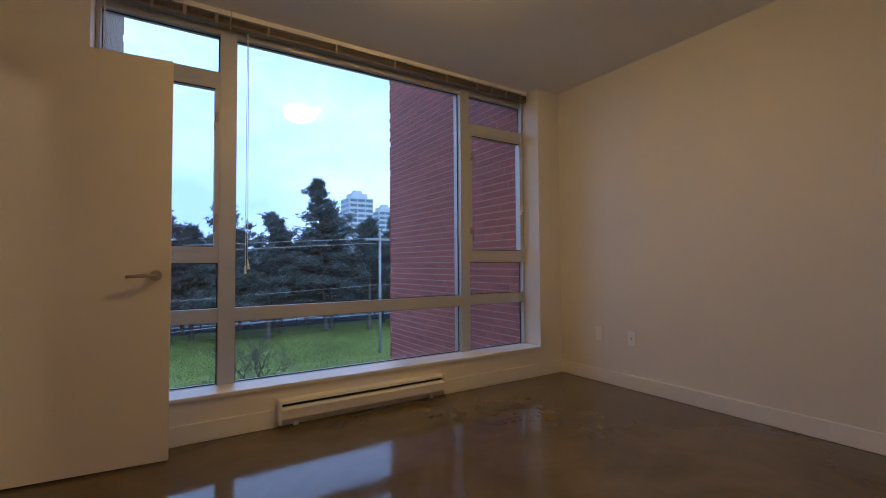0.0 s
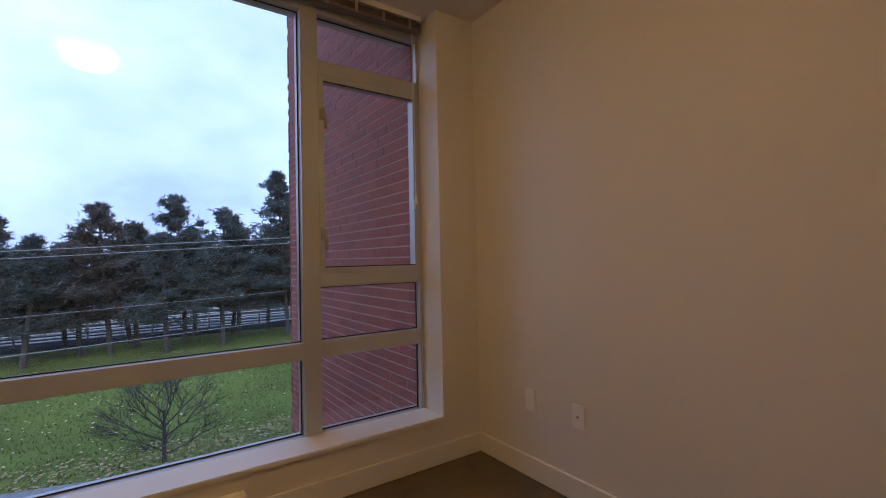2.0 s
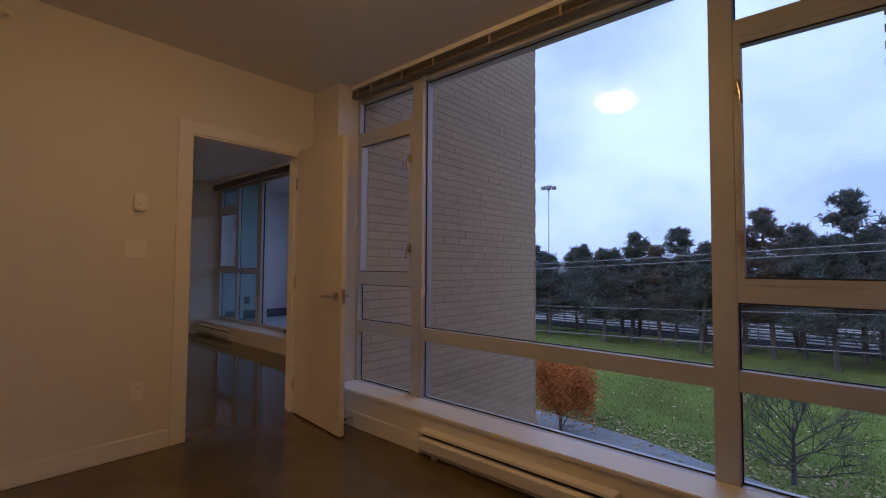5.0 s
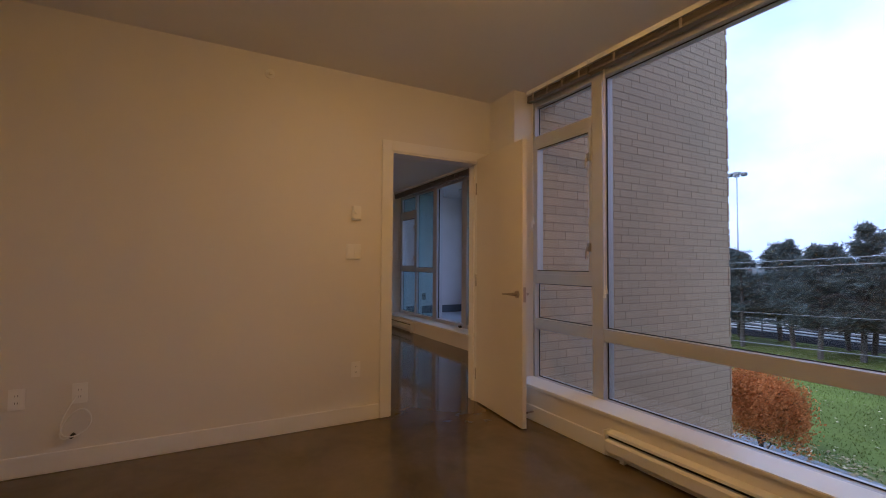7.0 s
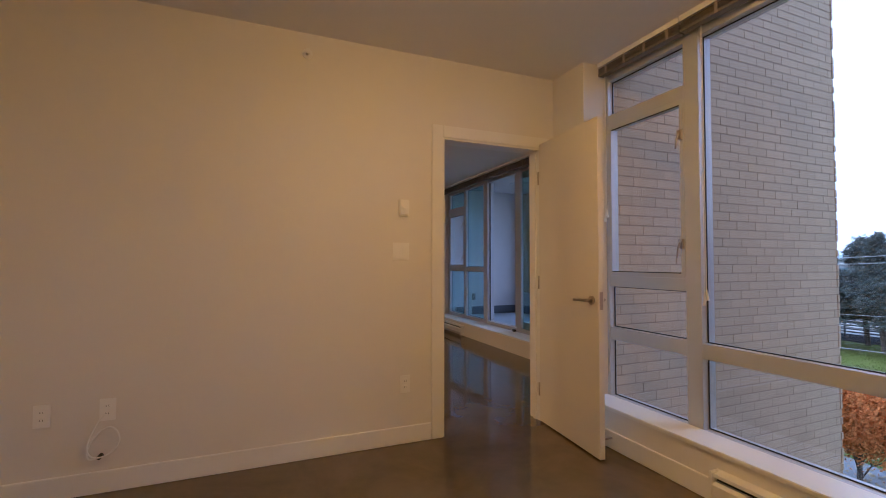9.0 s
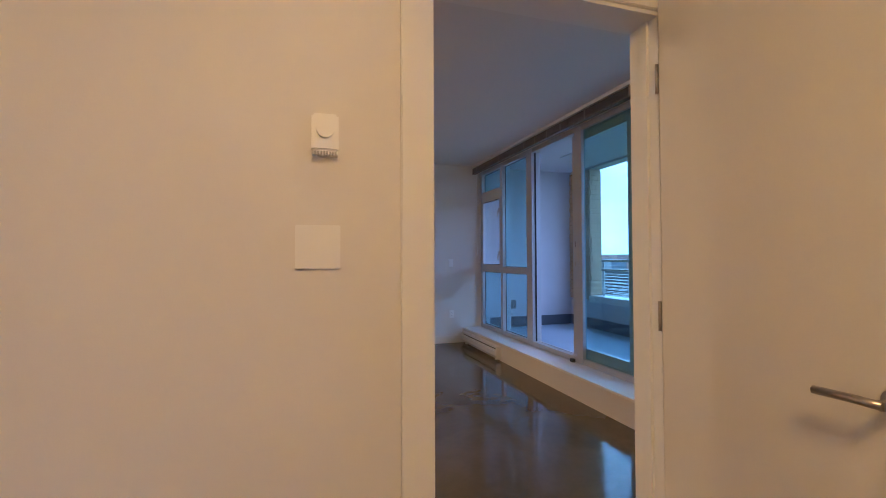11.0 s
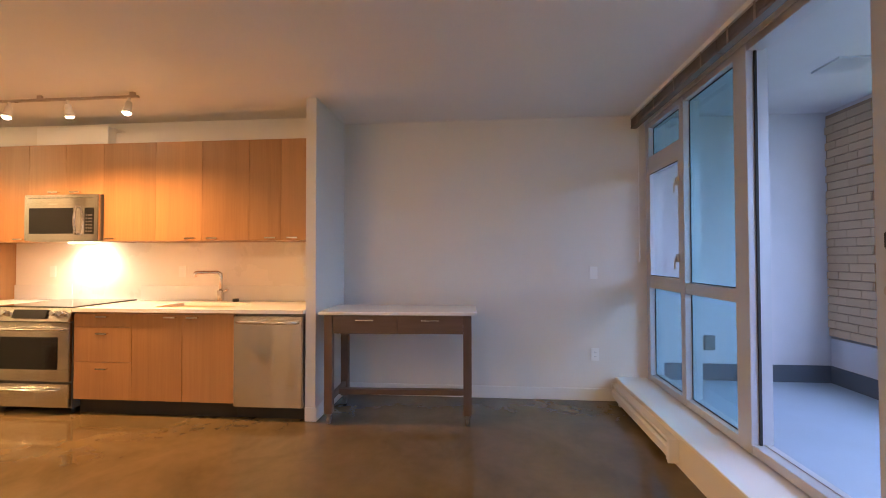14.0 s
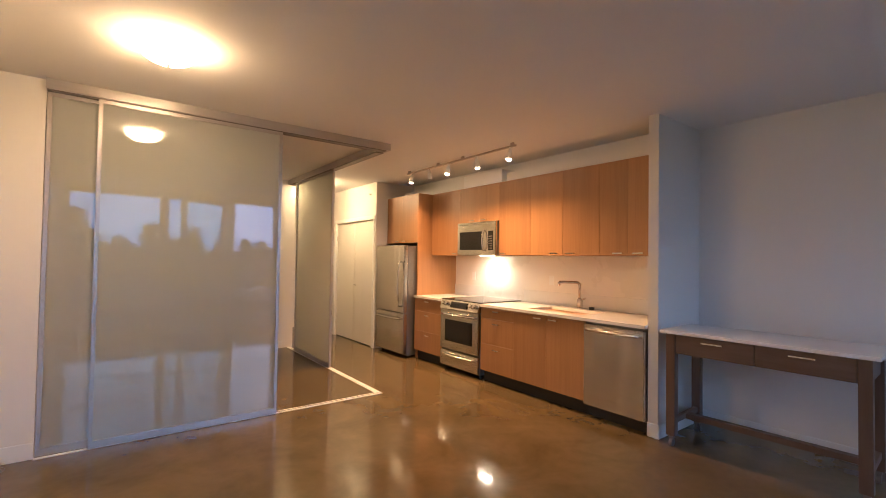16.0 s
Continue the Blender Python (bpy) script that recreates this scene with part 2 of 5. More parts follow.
def frosted():
    """Laminated milk glass in the sliding panels: mostly diffuse, glossy face."""
    m = bpy.data.materials.new("milk_glass")
    m.use_nodes = True
    n, l = m.node_tree.nodes, m.node_tree.links
    n.remove(n["Principled BSDF"])
    d = n.new("ShaderNodeBsdfDiffuse")
    d.inputs["Color"].default_value = (0.71, 0.73, 0.69, 1)
    t = n.new("ShaderNodeBsdfTranslucent")
    t.inputs["Color"].default_value = (0.74, 0.74, 0.68, 1)
    g = n.new("ShaderNodeBsdfGlossy")
    g.inputs["Roughness"].default_value = 0.035
    m1 = n.new("ShaderNodeMixShader")
    m1.inputs["Fac"].default_value = 0.62
    fr = schlick(n, l, 0.10)
    m2 = n.new("ShaderNodeMixShader")
    l.new(d.outputs["BSDF"], m1.inputs[1])
    l.new(t.outputs["BSDF"], m1.inputs[2])
    l.new(fr.outputs[0], m2.inputs["Fac"])
    l.new(m1.outputs["Shader"], m2.inputs[1])
    l.new(g.outputs["BSDF"], m2.inputs[2])
    l.new(m2.outputs["Shader"], n["Material Output"].inputs["Surface"])
    return m


M_WALL = mat("wall_paint", (0.77, 0.74, 0.69), 0.55, var=0.03, scale=1.2, fine=260, bump=0.02)
M_CEIL = mat("ceiling_paint", (0.80, 0.78, 0.75), 0.8, var=0.03, scale=0.8, fine=90, bump=0.03)
M_TRIM = mat("trim_paint", (0.83, 0.82, 0.79), 0.35, var=0.03, scale=2, fine=200, bump=0.01)
M_DOOR = mat("door_paint", (0.76, 0.72, 0.65), 0.38, var=0.03, scale=2, fine=150, bump=0.015)
M_FLOOR = concrete_floor()
M_ALU = mat("window_aluminium", (0.55, 0.57, 0.61), 0.38, 0.25, var=0.05, scale=4, fine=200, bump=0.008)
M_GASKET = mat("black_gasket", (0.015, 0.015, 0.016), 0.6, var=0.1)
M_GLASS = glass("window_glass", (0.955, 0.98, 0.98))
M_GLASS_TINT = glass("door_glass", (0.72, 0.885, 0.90))
M_MILK = frosted()
M_BLIND = mat("blind_slat", (0.20, 0.17, 0.15), 0.45, 0.3, var=0.1, scale=8, fine=100)
M_RAIL = mat("brushed_rail", (0.55, 0.52, 0.50), 0.32, 0.8, var=0.06, scale=3, fine=160, aniso=(1, 1, 12))
M_STEEL = mat("stainless_steel", (0.60, 0.57, 0.52), 0.24, 1.0, var=0.06, scale=2, fine=60, bump=0.006, aniso=(1, 1.5, 60), wavy=0.22, brushed=0.85)
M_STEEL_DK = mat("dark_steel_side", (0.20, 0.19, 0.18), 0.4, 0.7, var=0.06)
M_CHROME = mat("chrome", (0.72, 0.70, 0.68), 0.12, 1.0, var=0.03)
M_NICKEL = mat("satin_nickel", (0.50, 0.45, 0.40), 0.3, 1.0, var=0.05)
M_BLACK = mat("black_glass", (0.012, 0.012, 0.013), 0.08, var=0.1)
M_BLACKP = mat("black_plastic", (0.02, 0.02, 0.02), 0.45, var=0.1)
M_WOOD = wood("oak_veneer", (0.305, 0.152, 0.056), (0.44, 0.228, 0.088), (14, 14, 0.5))
M_WOODT = wood("table_walnut", (0.085, 0.048, 0.030), (0.165, 0.10, 0.066), (14, 14, 0.9))
M_WOODH = wood("table_walnut_rail", (0.085, 0.048, 0.030), (0.165, 0.10, 0.066), (14, 0.9, 14))
M_QUARTZ = mat("white_quartz", (0.85, 0.83, 0.79), 0.18, var=0.03, scale=6, fine=220, bump=0.0)
M_SPLASH = mat("white_splash", (0.84, 0.80, 0.74), 0.28, var=0.03, scale=2, fine=100, bump=0.005)
M_PLATE = mat("white_plastic", (0.88, 0.87, 0.84), 0.35, var=0.02)
M_DOME = glow("dome_glass_glow", (1.0, 0.60, 0.26), DOME_LIVING)
M_DOMEB = glow("bedroom_dome_glow", WARM, DOME_BED)
M_DOMEH = glow("hall_dome_glow", (1.0, 0.64, 0.28), DOME_HALL)
M_BULB = glow("bulb_glow", (1.0, 0.72, 0.42), 40.0)
M_BULB_OFF = mat("bulb_unlit", (0.5, 0.48, 0.45), 0.2, var=0.02)
M_REDBRICK = mat("red_brick", (0.40, 0.125, 0.105), 0.85, var=0.28, scale=9, fine=90, bump=0.12, rnd=0.6)
M_REDMORTAR = mat("red_mortar", (0.60, 0.42, 0.38), 0.9, var=0.15, scale=9, fine=90, bump=0.1)
M_TANBRICK = mat("tan_brick", (0.56, 0.41, 0.27), 0.85, var=0.15, scale=2.5, fine=90, bump=0.12, rnd=0.35)
M_TANMORTAR = mat("tan_mortar", (0.37, 0.26, 0.175), 0.9, var=0.15, scale=9, fine=90, bump=0.1)
M_TAPE = mat("blind_tape", (0.36, 0.31, 0.26), 0.8, var=0.1)
M_BALC = mat("balcony_stucco", (0.60, 0.59, 0.63), 0.85, var=0.05, scale=3, fine=140, bump=0.05)
M_BALCF = mat("balcony_membrane", (0.36, 0.43, 0.52), 0.6, var=0.08, scale=3, fine=140, bump=0.04)
M_BALCB = mat("balcony_upturn", (0.10, 0.12, 0.15), 0.6, var=0.08)


# ---- building helpers ----
def bx(bm, x0, x1, y0, y1, z0, z1):
    g = bmesh.ops.create_cube(bm, size=1.0)
    bmesh.ops.transform(bm, matrix=Matrix.LocRotScale(((x0 + x1) / 2, (y0 + y1) / 2, (z0 + z1) / 2), None, (x1 - x0, y1 - y0, z1 - z0)), verts=g["verts"])
    return g["verts"]


def cyl(bm, p, q, r0, r1=None, seg=16):
    p, q = Vector(p), Vector(q)
    d = q - p
    m = Matrix.Translation((p + q) / 2) @ d.to_track_quat("Z", "Y").to_matrix().to_4x4()
    return bmesh.ops.create_cone(bm, cap_ends=True, segments=seg, radius1=r0, radius2=r0 if r1 is None else r1, depth=d.length, matrix=m)["verts"]


def link(name, bm, material, bevel=0.0, smooth=False):
    if bevel:
        bmesh.ops.bevel(bm, geom=list(bm.edges), offset=bevel, segments=2, affect="EDGES", clamp_overlap=True)
    me = bpy.data.meshes.new(name)
    bm.to_mesh(me)
    bm.free()
    me.materials.append(material)
    if smooth:
        for f in me.polygons:
            f.use_smooth = len(f.vertices) <= 4
    return new(name, me)


def part(name, bm, material, parent, label="", bevel=0.0, smooth=False):
    ob = link(name, bm, material, bevel, smooth)
    ob.parent = parent
    ob.matrix_parent_inverse = parent.matrix_world.inverted() if parent.type != "EMPTY" else Matrix.Translation(-parent.location)
    if label:
        ob["label"] = label
    return ob


def box(name, x0, x1, y0, y1, z0, z1, material, parent=None, label="", bevel=0.0):
    bm = bmesh.new()
    bx(bm, x0, x1, y0, y1, z0, z1)
    if parent is None:
        return link(name, bm, material, bevel)
    return part(name, bm, material, parent, label, bevel)


def rod(name, p, q, r, material, parent, label="", r1=None, seg=14):
    bm = bmesh.new()
    cyl(bm, p, q, r, r1, seg)
    return part(name, bm, material, parent, label, 0.0, True)


def thing(name, x, y, z, label, category, group="", kind=""):
    e = new(name)
    e.location = (x, y, z)
    e.empty_display_size = 0.1
    return tagged(e, label, category, group, kind)


def bar_path(bm, pts, r, seg=10):
    pts = [Vector(p) for p in pts]
    up = Vector((0.31, 0.17, 0.93))
    rings = []
    for i, p in enumerate(pts):
        d = (pts[min(i + 1, len(pts) - 1)] - p).normalized() + (p - pts[max(i - 1, 0)]).normalized()
        d.normalize()
        u = (up - d * up.dot(d)).normalized()
        w = d.cross(u)
        rings.append([bm.verts.new(p + (u * math.cos(k * 2 * math.pi / seg) + w * math.sin(k * 2 * math.pi / seg)) * r) for k in range(seg)])
    for ra, rb in zip(rings, rings[1:]):
        for k in range(seg):
            bm.faces.new((ra[k], ra[(k + 1) % seg], rb[(k + 1) % seg], rb[k]))
    bm.faces.new(rings[0][::-1])
    bm.faces.new(rings[-1])


def structure(ob, label, category):
    return tagged(ob, label, category, kind="structure")


def wall(name, boxes, material, label):
    bm = bmesh.new()
    for b in boxes:
        bx(bm, *b)
    return structure(link(name, bm, material), label, "wall")


# ---- plan ----
CEIL = 2.685
EAST, NORTH = 3.957, 3.15          # bedroom inner faces
GLASS_B = 3.35                     # bedroom window, inner face of the frame
SOUTH_B = -0.36
PART_W = -0.13                     # partition, living side
WEST = -5.134                      # living room and kitchen back wall
LIV_N = 4.175                      # living room sill front
GLASS_L = 4.445
DOOR_S, DOOR_N, DOOR_H = 2.182, 3.030, 2.125
SLIDE_Y, SLIDE_X = -0.822, -3.11
HALL_S = -5.8

bm = bmesh.new()
bx(bm, -6.2, PART_W, HALL_S - 0.2, 4.60, -0.25, 0.0)
bx(bm, PART_W, 4.2, HALL_S - 0.2, GLASS_B + 0.12, -0.25, 0.0)
structure(link("floor", bm, M_FLOOR), "dark polished concrete floor with a glossy sealer", "floor")
bm = bmesh.new()
bx(bm, -6.2, PART_W, HALL_S - 0.2, 4.44, CEIL, CEIL + 0.25)
bx(bm, PART_W, 4.2, HALL_S - 0.2, GLASS_B + 0.1, CEIL, CEIL + 0.25)
structure(link("ceiling", bm, M_CEIL), "plain white painted ceiling", "ceiling")

# bedroom
wall("wall_east", [(EAST, EAST + 0.2, SOUTH_B - 0.2, NORTH + 0.42, 0, CEIL)], M_WALL, "plain painted bedroom wall in warm light")
wall("wall_south", [(0, EAST, SOUTH_B - 0.15, SOUTH_B, 0, CEIL)], M_WALL, "plain painted bedroom wall")
wall("wall_north", [(-0.13, 0.358, NORTH, GLASS_B + 0.06, 0, CEIL), (3.68, EAST, NORTH, GLASS_B + 0.06, 0, CEIL),
                    (0.358, 3.68, NORTH, GLASS_B + 0.12, 0, 0.243)], M_WALL, "painted wall round the wide bedroom window")
wall("partition", [(PART_W, 0, SLIDE_Y - 0.1, DOOR_S, 0, CEIL), (PART_W, 0, DOOR_N, NORTH, 0, CEIL), (PART_W, 0, DOOR_S, DOOR_N, DOOR_H, CEIL),
                   (PART_W, -0.01, NORTH, 4.44, 0, CEIL)], M_WALL, "painted partition wall with a doorway")
structure(box("window_stool", 0.358, 3.68, NORTH - 0.012, GLASS_B - 0.002, 0.244, 0.268, M_TRIM, bevel=0.004), "white painted window stool", "sill")

BASE_H, BASE_T = 0.115, 0.014


def baseboard(name, x0, x1, y0, y1):
    return structure(box(name, x0, x1, y0, y1, 0.001, BASE_H, M_TRIM, bevel=0.003), "white painted flat baseboard", "baseboard")


baseboard("baseboard_west", 0, BASE_T, SOUTH_B, DOOR_S - 0.082)
baseboard("baseboard_west", 0, BASE_T, DOOR_N + 0.082, NORTH - BASE_T)
baseboard("baseboard_east", EAST - BASE_T, EAST, SOUTH_B, NORTH - BASE_T)
baseboard("baseboard_north", BASE_T, 1.335, NORTH - BASE_T, NORTH)
baseboard("baseboard_north", 2.615, EAST, NORTH - BASE_T, NORTH)
baseboard("baseboard_south", BASE_T, EAST - BASE_T, SOUTH_B, SOUTH_B + BASE_T)

# doorway: jamb lining and casing
JT = 0.02
door = thing("door_1", 0, DOOR_N, 0, "plain painted flush door standing wide open", "door", kind="structure")
trim = thing("door_frame", 0, DOOR_S, 0, "white painted door jamb and flat casing", "door frame", kind="structure")
box("jamb", PART_W - 0.004, 0.004, DOOR_S, DOOR_S + JT, 0.001, DOOR_H, M_TRIM, trim)
box("jamb", PART_W - 0.004, 0.004, DOOR_N - JT, DOOR_N, 0.001, DOOR_H, M_TRIM, trim)
box("head", PART_W - 0.004, 0.004, DOOR_S + JT, DOOR_N - JT, DOOR_H - JT, DOOR_H, M_TRIM, trim)
box("stop", -0.075, -0.04, DOOR_S + JT, DOOR_S + JT + 0.012, 0.001, DOOR_H - JT, M_TRIM, trim)
box("stop", -0.075, -0.04, DOOR_N - JT - 0.012, DOOR_N - JT, 0.001, DOOR_H - JT, M_TRIM, trim)
for xa, xb in ((0.0, 0.016), (PART_W - 0.016, PART_W)):
    box("casing", xa, xb, DOOR_S - 0.078, DOOR_S + 0.006, 0.001, DOOR_H + 0.078, M_TRIM, trim, bevel=0.003)
    box("casing", xa, xb, DOOR_N - 0.006, DOOR_N + 0.078, 0.001, DOOR_H + 0.078, M_TRIM, trim, bevel=0.003)
    box("casing", xa, xb, DOOR_S + 0.0065, DOOR_N - 0.0065, DOOR_H - 0.006, DOOR_H + 0.078, M_TRIM, trim, bevel=0.003)
box("strike_plate", -0.032, -0.006, DOOR_S + JT, DOOR_S + JT + 0.002, 0.93, 1.03, M_NICKEL, trim, "satin nickel strike plate")
LEAF_Y0, LEAF_Y1, LEAF_X = 3.000, 3.038, 0.745
leaf = box("leaf", 0.019, LEAF_X, LEAF_Y0, LEAF_Y1, 0.012, 2.145, M_DOOR, door, bevel=0.002)
for z in (0.25, 1.07, 1.88):
    rod("hinge", (0.012, LEAF_Y0 - 0.002, z - 0.05), (0.012, LEAF_Y0 - 0.002, z + 0.05), 0.006, M_NICKEL, door, "satin nickel butt hinge")
for s, y in ((-1, LEAF_Y0), (1, LEAF_Y1)):
    bm = bmesh.new()
    hx, hz = LEAF_X - 0.065, 0.985
    cyl(bm, (hx, y, hz), (hx, y + s * 0.010, hz), 0.028, seg=24)
    cyl(bm, (hx, y + s * 0.010, hz), (hx, y + s * 0.05, hz), 0.011)
    bar_path(bm, [(hx + 0.005, y + s * 0.05, hz), (hx - 0.05, y + s * 0.052, hz), (hx - 0.125, y + s * 0.05, hz - 0.004)], 0.009)
    part("door_handle", bm, M_NICKEL, door, "satin nickel lever handle on a round rose", 0, True)
box("latch_plate", LEAF_X, LEAF_X + 0.002, LEAF_Y0 + 0.008, LEAF_Y1 - 0.008, 0.93, 1.04, M_NICKEL, door, "satin nickel latch plate")
door.rotation_euler = (0, 0, radians(-5.4))

# living room, kitchen and den
wall("wall_west", [(WEST - 0.2, WEST, HALL_S, 4.52, 0, CEIL)], M_WALL, "plain painted wall behind kitchen and table")
wall("stub_wall", [(WEST, -4.385, 1.466, 1.552, 0, CEIL)], M_WALL, "short painted stub wall at the end of the kitchen")
wall("wall_by_slider", [(-0.375, PART_W, SLIDE_Y - 0.1, SLIDE_Y, 0, CEIL)], M_WALL, "short painted wall beside the sliding glass panels")
wall("den_wall", [(-0.375, -0.275, -3.8, SLIDE_Y - 0.1, 0, CEIL), (SLIDE_X - 0.06, -0.275, -3.95, -3.8, 0, CEIL)], M_WALL, "plain painted walls of the small den")
wall("closet_wall", [(-4.30, -4.20, -3.05, -2.96, 0, CEIL), (-4.30, -4.20, HALL_S, -4.51, 0, CEIL), (-4.30, -4.20, -4.51, -3.05, 2.08, CEIL),
                     (WEST, -4.30, -3.05, -2.96, 0, CEIL)], M_WALL, "painted wall round the hall closet")
wall("hall_wall", [(WEST, -0.275, HALL_S - 0.15, HALL_S, 0, CEIL), (SLIDE_X - 0.06, SLIDE_X + 0.06, HALL_S, -3.95, 0, CEIL)], M_WALL, "painted walls of the entrance hall")
baseboard("baseboard_alcove", WEST, WEST + BASE_T, 1.552 + BASE_T, LIV_N)
baseboard("baseboard_stub", WEST + BASE_T, -4.385, 1.552, 1.552 + BASE_T)
baseboard("baseboard_stub", -4.385, -4.385 + BASE_T, 1.466, 1.552 + BASE_T)
baseboard("baseboard_slider", -0.375, PART_W, SLIDE_Y, SLIDE_Y + BASE_T)
baseboard("baseboard_partition", PART_W - BASE_T, PART_W, SLIDE_Y + BASE_T, DOOR_S - 0.082)
baseboard("baseboard_partition", PART_W - BASE_T, PART_W, DOOR_N + 0.082, LIV_N)
baseboard("baseboard_den", SLIDE_X + 0.1, -0.375, -3.8, -3.8 + BASE_T)

# living room sill: boxed ledge under the glazing
L_SILL = 0.225
wall("wall_living_north", [(WEST, PART_W, LIV_N, 4.60, 0, L_SILL - 0.024)], M_WALL, "painted low wall under the glazing")
structure(box("window_ledge", WEST, PART_W, LIV_N - 0.015, GLASS_L - 0.004, L_SILL - 0.023, L_SILL, M_TRIM, bevel=0.004), "deep white painted ledge under the glazing", "sill")


# ---- windows ----
def frame_bar(win, x0, x1, z0, z1, y0, depth=0.09, name="mullion"):
    return box(name, x0, x1, y0, y0 + depth, z0, z1, M_ALU, win, bevel=0.002)


def pane(win, x0, x1, z0, z1, y, material=None, gasket=True):
    p = box("pane", x0, x1, y, y + 0.008, z0, z1, material or M_GLASS, win)
    p.visible_shadow = False
    if gasket:
        bm = bmesh.new()
        g = 0.006
        bx(bm, x0, x1, y - 0.006, y - 0.001, z0, z0 + g)
        bx(bm, x0, x1, y - 0.006, y - 0.001, z1 - g, z1)
        bx(bm, x0, x0 + g, y - 0.006, y - 0.001, z0 + g, z1 - g)
        bx(bm, x1 - g, x1, y - 0.006, y - 0.001, z0 + g, z1 - g)
        part("gasket", bm, M_GASKET, p)
    return p


def sash(win, x0, x1, z0, z1, y, latch_x, sign):
    """A casement sash with two lever latches on one stile."""
    w = 0.028
    bm = bmesh.new()
    bx(bm, x0, x1, y - 0.012, y + 0.05, z0, z0 + w)
    bx(bm, x0, x1, y - 0.012, y + 0.05, z1 - w, z1)
    bx(bm, x0, x0 + w, y - 0.012, y + 0.05, z0 + w, z1 - w)
    bx(bm, x1 - w, x1, y - 0.012, y + 0.05, z0 + w, z1 - w)
    s = part("casement", bm, M_ALU, win, "aluminium casement sash, shut")
    g = box("pane", x0 + w, x1 - w, y + 0.02, y + 0.028, z0 + w, z1 - w, M_GLASS, s)
    g.visible_shadow = False
    bm = bmesh.new()
    bx(bm, x0 + w, x1 - w, y - 0.010, y - 0.004, z0 + w, z0 + w + 0.006)
    bx(bm, x0 + w, x1 - w, y - 0.010, y - 0.004, z1 - w - 0.006, z1 - w)
    part("gasket", bm, M_GASKET, s)
    h = z1 - z0
    for k in (0.19, 0.80):
        z = z0 + h * k
        bm = bmesh.new()
        bx(bm, latch_x - 0.014, latch_x + 0.014, y - 0.03, y - 0.012, z - 0.03, z + 0.03)
        bar_path(bm, [(latch_x, y - 0.033, z + 0.012), (latch_x + sign * 0.008, y - 0.04, z - 0.03), (latch_x + sign * 0.012, y - 0.042, z - 0.085)], 0.007, 8)
        part("latch", bm, M_NICKEL, s, "metal lever latch")
    return s


win = thing("window_1", 2.0, GLASS_B, 0.27, "wide aluminium bedroom window with casements and fixed panes", "window", kind="structure")
GY = GLASS_B
HEAD_B = 2.61
XL0, XL1, ML0, ML1, MR0, MR1, XR0, XR1 = 0.360, 0.385, 1.012, 1.112, 2.930, 3.024, 3.658, 3.678
for a, b in ((XL0, XL1), (ML0, ML1), (MR0, MR1), (XR0, XR1)):
    frame_bar(win, a, b, 0.244, HEAD_B, GY, 0.06 if a in (XL0, XR0) else 0.11)
frame_bar(win, XL1 + 0.0005, ML0 - 0.0005, HEAD_B - 0.05, HEAD_B, GY + 0.004, name="head")
frame_bar(win, ML1 + 0.0005, MR0 - 0.0005, HEAD_B - 0.05, HEAD_B, GY + 0.004, name="head")
frame_bar(win, MR1 + 0.0005, XR0 - 0.0005, HEAD_B - 0.05, HEAD_B, GY + 0.004, name="head")
for a, b in ((XL1, ML0), (ML1, MR0), (MR1, XR0)):
    frame_bar(win, a + 0.0005, b - 0.0005, 0.244, 0.264, GY + 0.004, name="bottom_rail")
    frame_bar(win, a + 0.0005, b - 0.0005, 0.668, 0.757, GY + 0.003, name="transom")
    pane(win, a + 0.001, b - 0.001, 0.265, 0.667, GY + 0.05)
for a, b in ((XL1, ML0), (MR1, XR0)):
    frame_bar(win, a + 0.0005, b - 0.0005, 1.052, 1.128, GY + 0.003, name="transom")
    frame_bar(win, a + 0.0005, b - 0.0005, 2.222, 2.306, GY + 0.003, name="transom")
    pane(win, a + 0.001, b - 0.001, 0.758, 1.051, GY + 0.05)
    pane(win, a + 0.001, b - 0.001, 2.307, HEAD_B - 0.051, GY + 0.05)
pane(win, ML1 + 0.001, MR0 - 0.001, 0.758, HEAD_B - 0.051, GY + 0.05)
sash(win, XL1 + 0.001, ML0 - 0.001, 1.129, 2.221, GY + 0.012, ML0 - 0.02, -1)
sash(win, MR1 + 0.001, XR0 - 0.001, 1.129, 2.221, GY + 0.012, MR1 + 0.02, 1)
wall("lintel_bedroom", [(0.358, 3.68, GY + 0.0, GY + 0.2, HEAD_B + 0.001, CEIL)], M_TRIM, "white painted strip above the bedroom window")

win2 = thing("window_2", -2.6, GLASS_L, 0.22, "full-width aluminium glazing with a sliding balcony door", "window", kind="structure")
LY, HEAD_L, BOT_L = GLASS_L, 2.58, 0.30
A0, A1, B0, B1, C0, C1, D0, D1, E0, E1, F0 = -5.10, -5.03, -4.385, -4.315, -3.635, -3.50, -2.617, -2.507, -1.625, -1.495, -0.22
for a, b in ((A0, A1), (B0, B1), (C0, C1), (D0, D1), (E0, E1), (F0, PART_W - 0.003)):
    frame_bar(win2, a, b, L_SILL + 0.001, HEAD_L, LY, 0.045 if a == D0 else 0.12)
for a, b in ((A1, B0), (B1, C0), (C1, D0), (D1, E0), (E1, F0)):
    frame_bar(win2, a + 0.0005, b - 0.0005, HEAD_L - 0.05, HEAD_L, LY + 0.004, name="head")
    frame_bar(win2, a + 0.0005, b - 0.0005, L_SILL + 0.001, BOT_L - 0.02, LY + 0.004, 0.112, name="bottom_rail")
